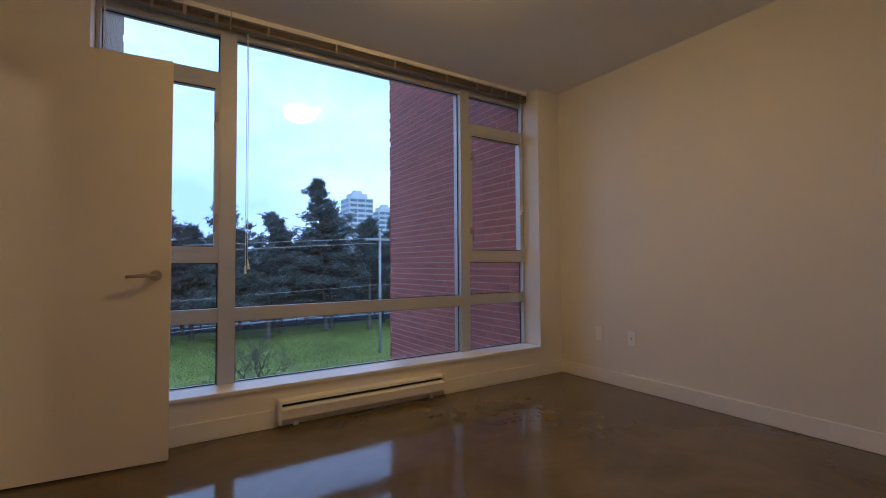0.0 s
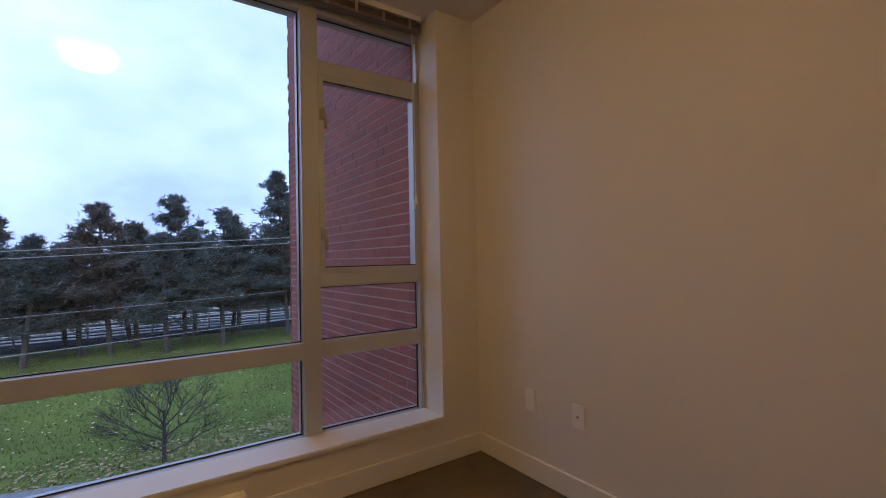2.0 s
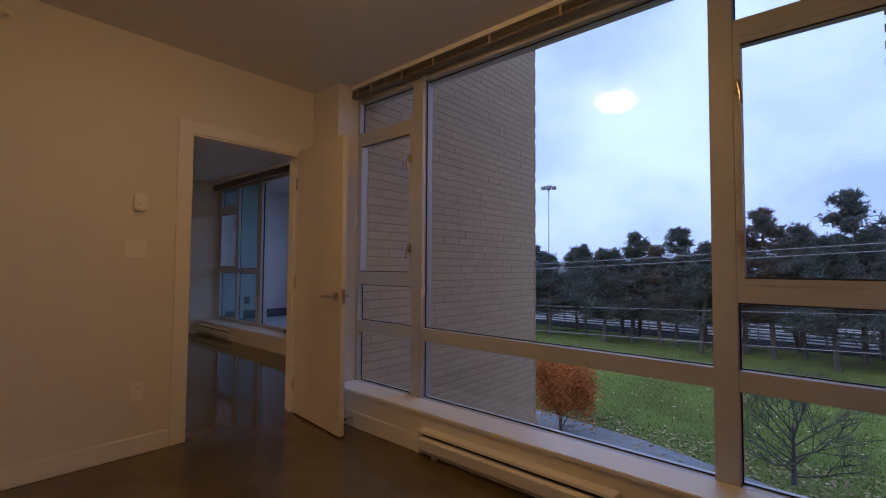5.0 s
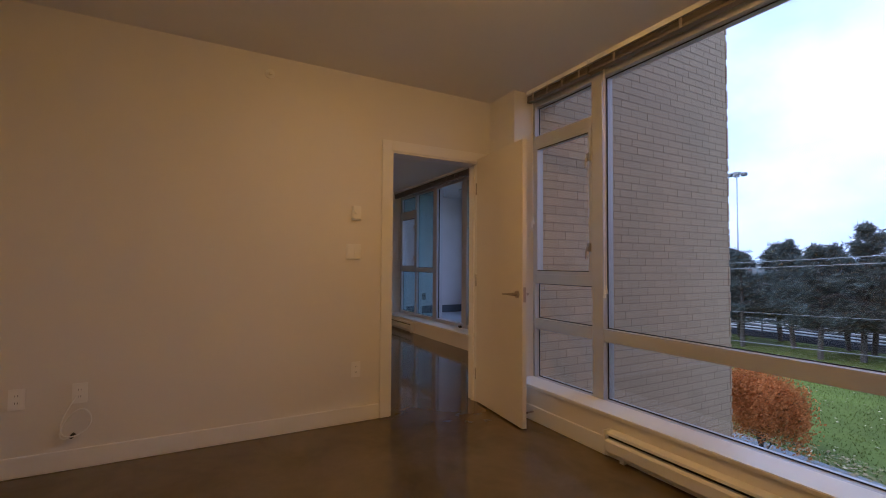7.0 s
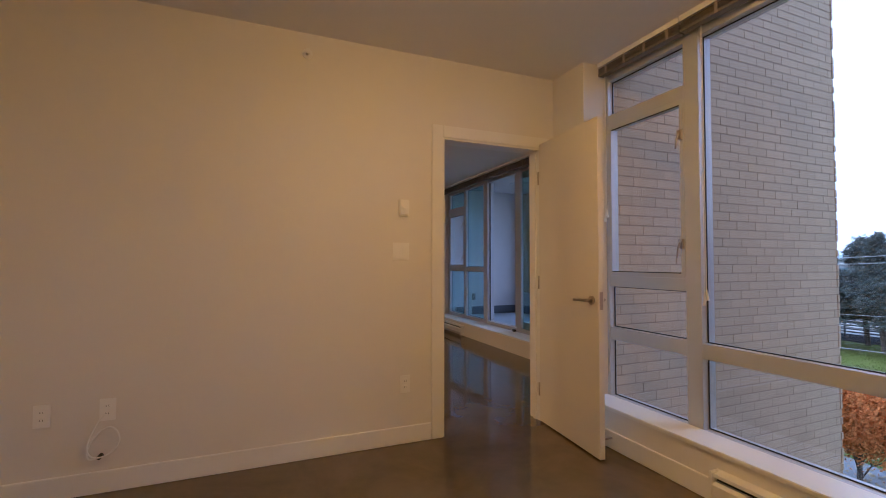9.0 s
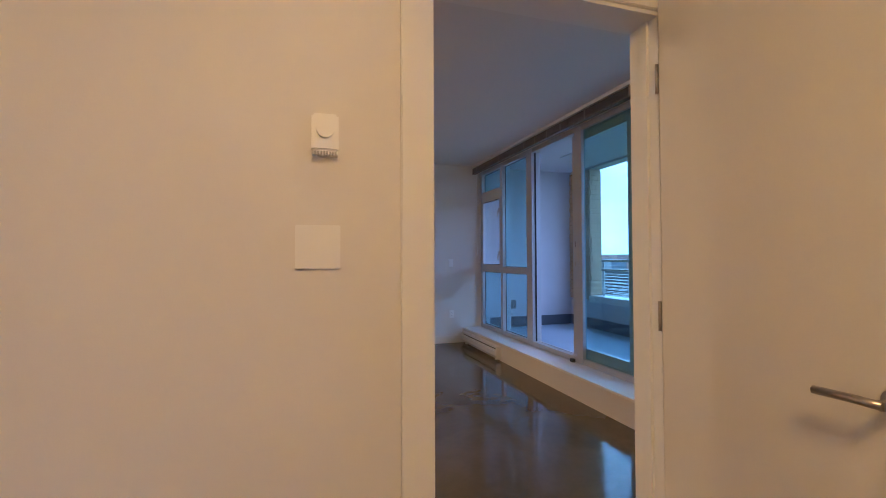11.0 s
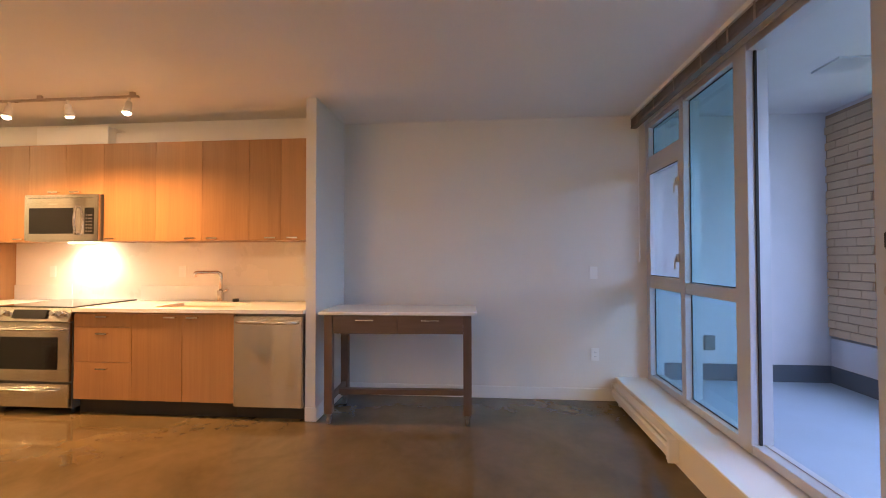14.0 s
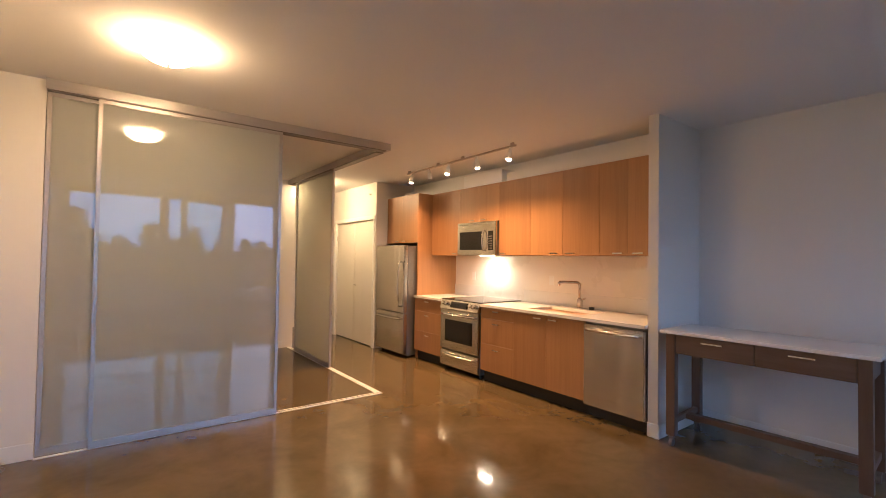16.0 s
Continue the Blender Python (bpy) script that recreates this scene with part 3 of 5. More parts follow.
for a, b in ((A1, B0), (B1, C0), (E1, F0)):
    frame_bar(win2, a + 0.0005, b - 0.0005, 1.07, 1.15, LY + 0.003, name="transom")
    pane(win2, a + 0.001, b - 0.001, BOT_L - 0.019, 1.069, LY + 0.05, M_GLASS_TINT)
frame_bar(win2, A1 + 0.0005, B0 - 0.0005, 2.13, 2.26, LY + 0.003, name="transom")
pane(win2, A1 + 0.001, B0 - 0.001, 2.261, HEAD_L - 0.051, LY + 0.05, M_GLASS_TINT)
sash(win2, A1 + 0.001, B0 - 0.001, 1.151, 2.129, LY + 0.012, B0 - 0.02, -1)
pane(win2, B1 + 0.001, C0 - 0.001, 1.151, HEAD_L - 0.051, LY + 0.05, M_GLASS_TINT)
pane(win2, E1 + 0.001, F0 - 0.001, 1.151, HEAD_L - 0.051, LY + 0.05, M_GLASS_TINT)
box("track_seal", C1 + 0.001, C1 + 0.010, LY + 0.04, LY + 0.055, BOT_L - 0.019, HEAD_L - 0.051, M_GASKET, win2)
pane(win2, D1 + 0.001, E0 - 0.001, BOT_L - 0.019, HEAD_L - 0.051, LY + 0.03, M_GLASS_TINT, False)
slider = thing("sliding_door", -2.3, LY + 0.03, BOT_L, "aluminium sliding balcony door, slid open", "sliding door", kind="structure")
S0, S1, SY = -2.748, -1.822, LY + 0.060
bm = bmesh.new()
bx(bm, S0, S0 + 0.105, SY, SY + 0.045, BOT_L - 0.015, HEAD_L - 0.055)
bx(bm, S1 - 0.105, S1, SY, SY + 0.045, BOT_L - 0.015, HEAD_L - 0.055)
bx(bm, S0 + 0.105, S1 - 0.105, SY, SY + 0.045, BOT_L - 0.015, BOT_L + 0.075)
bx(bm, S0 + 0.105, S1 - 0.105, SY, SY + 0.045, HEAD_L - 0.135, HEAD_L - 0.055)
part("door_frame", bm, M_ALU, slider)
box("track", C1 + 0.002, E0 - 0.002, SY + 0.008, SY + 0.036, BOT_L - 0.0195, BOT_L - 0.0155, M_ALU, slider, "aluminium floor track")
p = box("pane", S0 + 0.106, S1 - 0.106, SY + 0.018, SY + 0.026, BOT_L + 0.076, HEAD_L - 0.136, M_GLASS, slider)
p.visible_shadow = False
bm = bmesh.new()
bx(bm, S0 + 0.05, S0 + 0.085, SY - 0.012, SY, 1.375, 1.44)
part("latch", bm, M_BLACKP, slider, "black door latch", 0.004)
rod("lock", (S0 + 0.068, SY - 0.008, 1.21), (S0 + 0.068, SY, 1.21), 0.026, M_NICKEL, slider, "round metal lock cylinder")
box("doorstop", S0 + 0.065, S0 + 0.12, LY - 0.034, LY - 0.005, L_SILL + 0.001, L_SILL + 0.034, M_BLACKP, slider, "black rubber stop")
wall("lintel_living", [(WEST, PART_W, GLASS_L, GLASS_L + 0.15, HEAD_L + 0.001, CEIL + 0.2)], M_TRIM, "white painted strip above the glazing")


def blind(x0, x1, y, zb, label):
    """A raised venetian blind: head rail and a tight stack of slats."""
    b = thing("venetian_blind", (x0 + x1) / 2, y, zb, label, "blind")
    box("head_rail", x0, x1, y - 0.03, y + 0.03, CEIL - 0.035, CEIL - 0.002, M_TRIM, b, "white metal head rail")
    n = int((CEIL - 0.04 - zb - 0.014) / 0.0075)
    first = None
    for k in range(n):
        z = zb + 0.014 + k * 0.0075
        if first is None:
            first = box("slat", x0 + 0.004, x1 - 0.004, y - 0.025, y + 0.025, z, z + 0.004, M_BLIND, b)
        else:
            s = new("slat", first.data)
            s.location = (0, 0.0015 * (k % 2), k * 0.0075)
            s.parent = b
            s.matrix_parent_inverse = first.matrix_parent_inverse
    box("bottom_rail", x0 + 0.003, x1 - 0.003, y - 0.026, y + 0.026, zb, zb + 0.013, M_BLIND, b)
    for f in (0.12, 0.37, 0.62, 0.88):
        xc = x0 + (x1 - x0) * f
        box("ladder_tape", xc - 0.009, xc + 0.009, y - 0.0285, y - 0.0265, zb, CEIL - 0.036, M_TAPE, b)
    return b


for xa, xb in ((0.38, 1.06), (1.065, 2.965), (2.97, 3.65)):
    blind(xa, xb, GY - 0.06, 2.585, "raised dark venetian blind at the window head")
for xa, xb in ((-5.12, -3.57), (-3.565, -2.55), (-2.545, -0.2)):
    blind(xa, xb, LY - 0.10, 2.553, "raised dark venetian blind above the glazing")


def cord(x, y, z0, z1, label):
    c = thing("blind_cord", x, y, z0, label, "blind cord")
    bm = bmesh.new()
    cyl(bm, (x, y, z0 + 0.06), (x + 0.003, y, z1), 0.0018, seg=6)
    cyl(bm, (x + 0.014, y, z0 + 0.09), (x + 0.010, y, z1), 0.0018, seg=6)
    part("cord", bm, M_PLATE, c)
    bm = bmesh.new()
    cyl(bm, (x, y, z0), (x, y, z0 + 0.06), 0.009, 0.004, 10)
    cyl(bm, (x + 0.02, y, z0 + 0.03), (x + 0.014, y, z0 + 0.09), 0.009, 0.004, 10)
    part("tassel", bm, M_PLATE, c, "small white plastic tassel")
    return c


cord(0.40, GY - 0.045, 1.52, 2.62, "thin white blind cord with tassels")
cord(1.165, GY - 0.045, 0.98, 2.62, "thin white blind cords with tassels")
cord(3.60, GY - 0.045, 1.50, 2.62, "thin white blind cord with tassels")
cord(-5.06, LY - 0.08, 1.30, 2.55, "thin white blind cord with tassels")


def heater(x0, x1, wall_y, label):
    """Electric baseboard heater: sloped steel cover with two long slots."""
    h = thing("baseboard_heater", (x0 + x1) / 2, wall_y, 0.03, label, "heater")
    y = wall_y
    bm = bmesh.new()
    prof = [(y, 0.03), (y - 0.035, 0.03), (y - 0.060, 0.055), (y - 0.065, 0.115), (y - 0.045, 0.128), (y, 0.128)]
    a = [bm.verts.new((x0 + 0.02, py, pz)) for py, pz in prof]
    b = [bm.verts.new((x1 - 0.02, py, pz)) for py, pz in prof]
    for i in range(len(prof)):
        j = (i + 1) % len(prof)
        bm.faces.new((a[i], a[j], b[j], b[i]))
    bm.faces.new(a[::-1]), bm.faces.new(b)
    bmesh.ops.recalc_face_normals(bm, faces=bm.faces)
    part("cover", bm, M_TRIM, h)
    box("fin_slot", x0 + 0.02, x1 - 0.02, y - 0.03, y - 0.001, 0.1285, 0.158, M_BLACKP, h, "dark slot over the fins")
    bm = bmesh.new()
    prof = [(y, 0.158), (y - 0.036, 0.155), (y - 0.052, 0.150), (y - 0.05, 0.166), (y, 0.176)]
    a = [bm.verts.new((x0 + 0.02, py, pz)) for py, pz in prof]
    b = [bm.verts.new((x1 - 0.02, py, pz)) for py, pz in prof]
    for i in range(len(prof)):
        j = (i + 1) % len(prof)
        bm.faces.new((a[i], a[j], b[j], b[i]))
    bm.faces.new(a[::-1]), bm.faces.new(b)
    bmesh.ops.recalc_face_normals(bm, faces=bm.faces)
    part("top_cover", bm, M_TRIM, h)
    for xa, xb in ((x0, x0 + 0.0195), (x1 - 0.0195, x1)):
        box("end_cap", xa, xb, y - 0.068, y, 0.026, 0.178, M_TRIM, h, bevel=0.004)
    box("foot", x0 + 0.1, x0 + 0.13, y - 0.03, y, 0.0, 0.03, M_TRIM, h)
    box("foot", x1 - 0.13, x1 - 0.1, y - 0.03, y, 0.0, 0.03, M_TRIM, h)
    return h


heater(1.335, 2.59, NORTH, "white steel electric baseboard heater under the window")
heater(-5.09, -3.80, LIV_N, "white steel electric baseboard heater under the ledge")


# ---- wall plates and small fittings ----
def plate(x, y, z, face, kind, label):
    """A wall plate; face is the wall's outward direction: +1 east, -1 west."""
    p = thing("outlet" if kind != "switch" else "light_switch", x, y, z - 0.06, label, "outlet" if kind != "switch" else "switch")
    w = 0.058 if kind == "switch" else 0.036
    xa, xb = sorted((x, x + face * 0.009))
    box("cover_plate", xa, xb, y - w, y + w, z - 0.058, z + 0.058, M_PLATE, p, bevel=0.002)
    xa, xb = sorted((x + face * 0.009, x + face * 0.012))
    if kind == "switch":
        for dy in (-0.023, 0.023):
            box("rocker", xa, xb, y + dy - 0.016, y + dy + 0.016, z - 0.033, z + 0.033, M_PLATE, p, bevel=0.001)
    elif kind == "socket":
        for dz in (-0.02, 0.02):
            s = box("socket", xa, xb, y - 0.015, y + 0.015, z + dz - 0.013, z + dz + 0.013, M_PLATE, p)
            xc, xd = sorted((x + face * 0.012, x + face * 0.0125))
            box("slot", xc, xd, y - 0.007, y - 0.005, z + dz - 0.004, z + dz + 0.006, M_BLACKP, s)
            box("slot", xc, xd, y + 0.005, y + 0.007, z + dz - 0.004, z + dz + 0.006, M_BLACKP, s)
    elif kind == "coax":
        rod("connector", (x + face * 0.006, y, z), (x + face * 0.016, y, z), 0.006, M_NICKEL, p)
    return p


plate(EAST, 2.71, 0.42, -1, "blank", "blank white plastic wall plate")
plate(EAST, 2.392, 0.415, -1, "coax", "white wall plate with a metal cable connector")
plate(0, 0.248, 0.435, 1, "socket", "white wall socket with a cable hanging from it")
plate(0, -0.03, 0.433, 1, "socket", "white double wall socket")
plate(0, 1.912, 0.398, 1, "socket", "white double wall socket near the doorway")
plate(0, 1.88, 1.30, 1, "switch", "white double rocker light switch")
plate(WEST, 3.978, 0.432, 1, "socket", "white double wall socket beside the glazing")
plate(WEST, 3.97, 1.20, 1, "blank", "blank white wall plate")

cable = thing("cable", 0.02, 0.25, 0.0, "white cable looped below the wall socket", "cable")
cu = bpy.data.curves.new("cable", "CURVE")
cu.dimensions, cu.bevel_depth, cu.bevel_resolution = "3D", 0.004, 3
sp = cu.splines.new("NURBS")
loop = [(0.012, 0.235, 0.42), (0.03, 0.20, 0.36), (0.045, 0.16, 0.27), (0.04, 0.18, 0.19), (0.04, 0.27, 0.20), (0.045, 0.33, 0.28), (0.04, 0.28, 0.37), (0.03, 0.21, 0.33), (0.03, 0.15, 0.22), (0.03, 0.18, 0.17), (0.03, 0.22, 0.20)]
sp.points.add(len(loop) - 1)
for q, c in zip(sp.points, loop):
    q.co = (*c, 1)
sp.order_u, sp.use_endpoint_u = 4, True
cu.materials.append(M_PLATE)
dg = new("cable_tmp", cu)
bpy.context.view_layer.update()
cme = bpy.data.meshes.new_from_object(dg.evaluated_get(bpy.context.evaluated_depsgraph_get()))
bpy.data.objects.remove(dg)
co = new("wire", cme)
co.parent = cable
co.matrix_parent_inverse = Matrix.Translation(-cable.location)
rod("plug_end", (0.03, 0.215, 0.19), (0.03, 0.235, 0.21), 0.011, M_BLACKP, cable, "black plug end")

th = thing("thermostat", 0, 1.897, 1.54, "white plastic wall thermostat with a dial", "thermostat")
box("body", 0, 0.03, 1.862, 1.932, 1.552, 1.652, M_PLATE, th, bevel=0.006)
rod("dial", (0.03, 1.897, 1.608), (0.038, 1.897, 1.608), 0.022, M_PLATE, th, seg=24)
bm = bmesh.new()
for k in range(9):
    bx(bm, 0.004, 0.028, 1.866 + k * 0.0075, 1.870 + k * 0.0075, 1.542, 1.552)
part("vent", bm, M_PLATE, th)

sp_b = thing("sprinkler", 0, 1.253, 2.55, "small wall sprinkler head with a round plate", "sprinkler")
rod("rosette", (0, 1.253, 2.55), (0.01, 1.253, 2.55), 0.032, M_TRIM, sp_b, seg=24)
rod("nozzle", (0.01, 1.253, 2.55), (0.05, 1.253, 2.55), 0.010, M_TRIM, sp_b)
box("deflector", 0.05, 0.053, 1.24, 1.266, 2.535, 2.565, M_TRIM, sp_b)

ds = thing("door_stop", 0.62, NORTH - BASE_T, 0.06, "spring door stop on the baseboard", "door stop")
rod("spring", (0.62, NORTH - BASE_T, 0.075), (0.62, NORTH - BASE_T - 0.065, 0.075), 0.006, M_NICKEL, ds)
rod("tip", (0.62, NORTH - BASE_T - 0.065, 0.075), (0.62, NORTH - BASE_T - 0.08, 0.075), 0.009, M_BLACKP, ds)


def dome(name, x, y, r, material, label):
    """Flush ceiling lamp: metal ring and a shallow glowing glass bowl."""
    d = thing(name, x, y, CEIL, label, "ceiling lamp")
    rod("ring", (x, y, CEIL), (x, y, CEIL - 0.022), r * 0.72, M_NICKEL, d, "metal ring", seg=48)
    bm = bmesh.new()
    n, rings = 40, 9
    zc = CEIL - 0.028
    rows = []
    for i in range(rings):
        a = i / (rings - 1) * math.pi / 2
        rows.append([bm.verts.new((x + r * math.cos(a) * math.cos(2 * math.pi * k / n), y + r * math.cos(a) * math.sin(2 * math.pi * k / n), zc - 0.085 * math.sin(a))) for k in range(n)] if i < rings - 1 else [bm.verts.new((x, y, zc - 0.085))])
    for ra, rb in zip(rows, rows[1:]):
        for k in range(n):
            if len(rb) > 1:
                bm.faces.new((ra[k], ra[(k + 1) % n], rb[(k + 1) % n], rb[k]))
            else:
                bm.faces.new((ra[k], ra[(k + 1) % n], rb[0]))
    bm.faces.new(rows[0][::-1])
    bmesh.ops.recalc_face_normals(bm, faces=bm.faces)
    part("bowl", bm, material, d, "lit frosted glass bowl", 0, True)
    rod("finial", (x, y, zc - 0.085), (x, y, zc - 0.1), 0.008, M_NICKEL, d)
    return d


dome("ceiling_lamp", 1.94, 1.88, 0.155, M_DOMEB, "lit frosted glass dome lamp on the bedroom ceiling")
dome("ceiling_lamp", -1.01, 0.34, 0.155, M_DOME, "lit frosted glass dome lamp on the ceiling")
dome("ceiling_lamp", -3.5, -3.62, 0.18, M_DOMEH, "lit frosted glass dome lamp in the hall")


# ---- sliding milk-glass panels round the den ----
rail = thing("sliding_panel_track", SLIDE_X, SLIDE_Y, CEIL, "satin metal ceiling track with a corner", "sliding track")
box("rail", SLIDE_X - 0.06, -0.375, SLIDE_Y - 0.06, SLIDE_Y + 0.06, 2.61, CEIL - 0.001, M_RAIL, rail)
box("rail", SLIDE_X - 0.06, SLIDE_X + 0.06, -3.8, SLIDE_Y - 0.061, 2.61, CEIL - 0.001, M_RAIL, rail)
box("groove", SLIDE_X - 0.02, -0.38, SLIDE_Y - 0.045, SLIDE_Y + 0.045, 2.602, 2.6095, M_BLIND, rail)
box("groove", SLIDE_X - 0.045, SLIDE_X + 0.045, -3.78, SLIDE_Y - 0.07, 2.602, 2.6095, M_BLIND, rail)
ftr = thing("floor_track", SLIDE_X, SLIDE_Y, 0, "pale aluminium floor track with a corner", "floor track")
box("strip", SLIDE_X - 0.03, -0.375, SLIDE_Y - 0.03, SLIDE_Y + 0.03, 0.0, 0.006, M_TRIM, ftr)
box("strip", SLIDE_X - 0.03, SLIDE_X + 0.03, -3.78, SLIDE_Y - 0.0305, 0.0, 0.006, M_TRIM, ftr)
bm = bmesh.new()
bx(bm, SLIDE_X, -0.38, SLIDE_Y - 0.006, SLIDE_Y + 0.006, 0.0062, 0.008)
part("groove", bm, M_STEEL_DK, ftr)


def milk_panel(along, a0, a1, c, label):
    """A framed milk-glass panel; along 'x' or 'y' from a0 to a1 at the other axis c."""
    p = thing("milk_glass_slider", (a0 + a1) / 2 if along == "x" else c, c if along == "x" else (a0 + a1) / 2, 0.01, label, "glass slider", "milk glass sliding panels")
    s, t, z0, z1 = 0.026, 0.016, 0.0085, 2.604

    def bar(name, u0, u1, v0, v1, za, zb, m):
        return box(name, u0, u1, v0, v1, za, zb, m, p) if along == "x" else box(name, v0, v1, u0, u1, za, zb, m, p)
    bar("stile", a0, a0 + s, c - t, c + t, z0, z1, M_RAIL)
    bar("stile", a1 - s, a1, c - t, c + t, z0, z1, M_RAIL)
    bar("bottom_rail", a0 + s, a1 - s, c - t, c + t, z0, z0 + 0.05, M_RAIL)
    bar("top_rail", a0 + s, a1 - s, c - t, c + t, z1 - 0.03, z1, M_RAIL)
    bar("pane", a0 + s, a1 - s, c - 0.004, c + 0.004, z0 + 0.05, z1 - 0.03, M_MILK)
    return p


milk_panel("x", -2.028, -0.672, SLIDE_Y + 0.022, "white milk-glass sliding panel in a metal frame")
milk_panel("x", -1.82, -0.38, SLIDE_Y - 0.022, "white milk-glass sliding panel behind another")
milk_panel("y", -3.50, -2.13, SLIDE_X, "white milk-glass sliding panel closing the den's side")

# ---- kitchen ----
BASE_F, UP_F, CT = -4.358, -4.65, 0.915
KG = "oak veneer kitchen units"


def pull(parent, x, y, z, w=0.10, vertical=False):
    bm = bmesh.new()
    bx(bm, x, x + 0.018, y - w / 2, y - w / 2 + 0.008, z - 0.005, z + 0.005)
    bx(bm, x, x + 0.018, y + w / 2 - 0.008, y + w / 2, z - 0.005, z + 0.005)
    bx(bm, x + 0.018, x + 0.026, y - w / 2, y + w / 2, z - 0.006, z + 0.006)
    return part("handle", bm, M_CHROME, parent, "slim metal bar pull")


def base_unit(y0, y1, fronts, label):
    """A base cabinet; fronts: (name, y0, y1, z0, z1, pull y, pull z)."""
    u = thing("base_cabinet", WEST, (y0 + y1) / 2, 0, label, "cabinet", KG)
    box("carcass", WEST + 0.002, BASE_F - 0.021, y0 + 0.001, y1 - 0.001, 0.13, CT - 0.032, M_WOOD, u)
    box("plinth", WEST + 0.002, BASE_F - 0.07, y0 + 0.001, y1 - 0.001, 0.0, 0.129, M_BLACKP, u, "black recessed plinth")
    for nm, a, b, c, d, py, pz in fronts:
        f = box(nm, BASE_F - 0.019, BASE_F, a + 0.0015, b - 0.0015, c, d, M_WOOD, u, bevel=0.001)
        pull(f, BASE_F, py, pz)
    return u


base_unit(-0.592, -0.055, [("drawer", -0.592, -0.055, 0.755, 0.868, -0.32, 0.845), ("drawer", -0.592, -0.055, 0.455, 0.752, -0.32, 0.70), ("drawer", -0.592, -0.055, 0.135, 0.452, -0.32, 0.40)], "oak veneer base cabinet with three drawers")
base_unit(-0.055, 0.858, [("door", -0.055, 0.40, 0.135, 0.868, 0.30, 0.845), ("door", 0.40, 0.858, 0.135, 0.868, 0.50, 0.845)], "oak veneer sink base cabinet with two doors")
base_unit(-2.035, -1.372, [("drawer", -2.035, -1.372, 0.70, 0.868, -1.70, 0.845), ("drawer", -2.035, -1.372, 0.42, 0.697, -1.70, 0.65), ("drawer", -2.035, -1.372, 0.135, 0.417, -1.70, 0.37)], "narrow oak veneer base cabinet with drawers")


def upper_unit(y0, y1, z0, doors, label):
    u = thing("wall_cabinet", WEST, (y0 + y1) / 2, z0, label, "cabinet", KG)
    box("carcass", WEST + 0.002, UP_F - 0.021, y0 + 0.001, y1 - 0.001, z0 + 0.002, 2.418, M_WOOD, u)
    for a, b, py in doors:
        f = box("door", UP_F - 0.019, UP_F, a + 0.0015, b - 0.0015, z0, 2.42, M_WOOD, u, bevel=0.001)
        pull(f, UP_F, py, z0 + 0.022)
    return u


upper_unit(-2.035, -1.372, 1.505, [(-2.035, -1.372, -1.46)], "oak veneer wall cabinet beside the microwave")
upper_unit(-1.372, -0.60, 1.945, [(-1.372, -0.988, -1.10), (-0.988, -0.60, -0.88)], "short oak veneer wall cabinet over the microwave")
upper_unit(-0.60, 0.373, 1.505, [(-0.60, -0.081, -0.52), (-0.081, 0.373, 0.27)], "oak veneer wall cabinet with two doors")
upper_unit(0.373, 1.124, 1.505, [(0.373, 0.823, 0.48), (0.823, 1.124, 1.03)], "oak veneer wall cabinet with two doors")
upper_unit(1.124, 1.464, 1.505, [(1.124, 1.464, 1.235)], "narrow oak veneer wall cabinet at the stub wall")
gable = tagged(box("tall_end_panel", WEST + 0.001, -4.40, -2.057, -2.037, 0.0, 2.42, M_WOOD, bevel=0.001), "tall oak veneer panel beside the refrigerator", "panel")
fc = thing("fridge_cabinet", WEST, -2.2, 1.70, "oak veneer cabinet above the refrigerator", "cabinet", KG)
box("carcass", WEST + 0.002, -4.422, -2.94, -2.059, 1.70, 2.418, M_WOOD, fc)
for a, b, py in ((-2.94, -2.50, -2.60), (-2.50, -2.059, -2.40)):
    f = box("door", -4.42, -4.40, a + 0.0015, b - 0.0015, 1.69, 2.42, M_WOOD, fc, bevel=0.001)
    pull(f, -4.40, py, 1.715)

# bulkhead over the wall cabinets and a boxed duct
wall("bulkhead", [(WEST, -4.74, -2.95, 1.465, 2.4215, 2.545), (WEST, -4.9, -2.95, 1.465, 2.545, CEIL)], M_WALL, "painted bulkhead above the wall cabinets")
wall("duct_box", [(-4.74, -4.655, -1.30, -0.566, 2.4225, 2.585), (-4.898, -4.74, -1.30, -0.566, 2.546, 2.585)], M_TRIM, "white boxed duct above the microwave")
structure(box("backsplash", WEST + 0.001, WEST + 0.013, -2.035, 1.465, CT - 0.03, 1.504, M_SPLASH), "plain pale backsplash panel", "backsplash")

worktop = thing("worktop", WEST, 0, CT - 0.03, "white quartz worktop with an undermounted sink", "worktop")
SX0, SX1, SYA, SYB = -4.90, -4.50, 0.03, 0.73
F = BASE_F + 0.02
for b in ((WEST + 0.014, F, -0.592, SYA), (WEST + 0.014, F, SYB, 1.464), (WEST + 0.014, SX0, SYA, SYB), (SX1, F, SYA, SYB), (WEST + 0.014, F, -2.035, -1.372), (WEST + 0.014, WEST + 0.06, -1.372, -0.592)):
    box("slab", b[0], b[1], b[2], b[3], CT - 0.03, CT, M_QUARTZ, worktop)
box("upstand", WEST + 0.0135, WEST + 0.026, -2.035, -1.372, CT + 0.0005, CT + 0.15, M_QUARTZ, worktop)
box("upstand", WEST + 0.0135, WEST + 0.026, -0.592, 1.464, CT + 0.0005, CT + 0.15, M_QUARTZ, worktop)
sink = thing("sink", (SX0 + SX1) / 2, (SYA + SYB) / 2, CT - 0.2, "stainless steel double bowl sink", "sink")
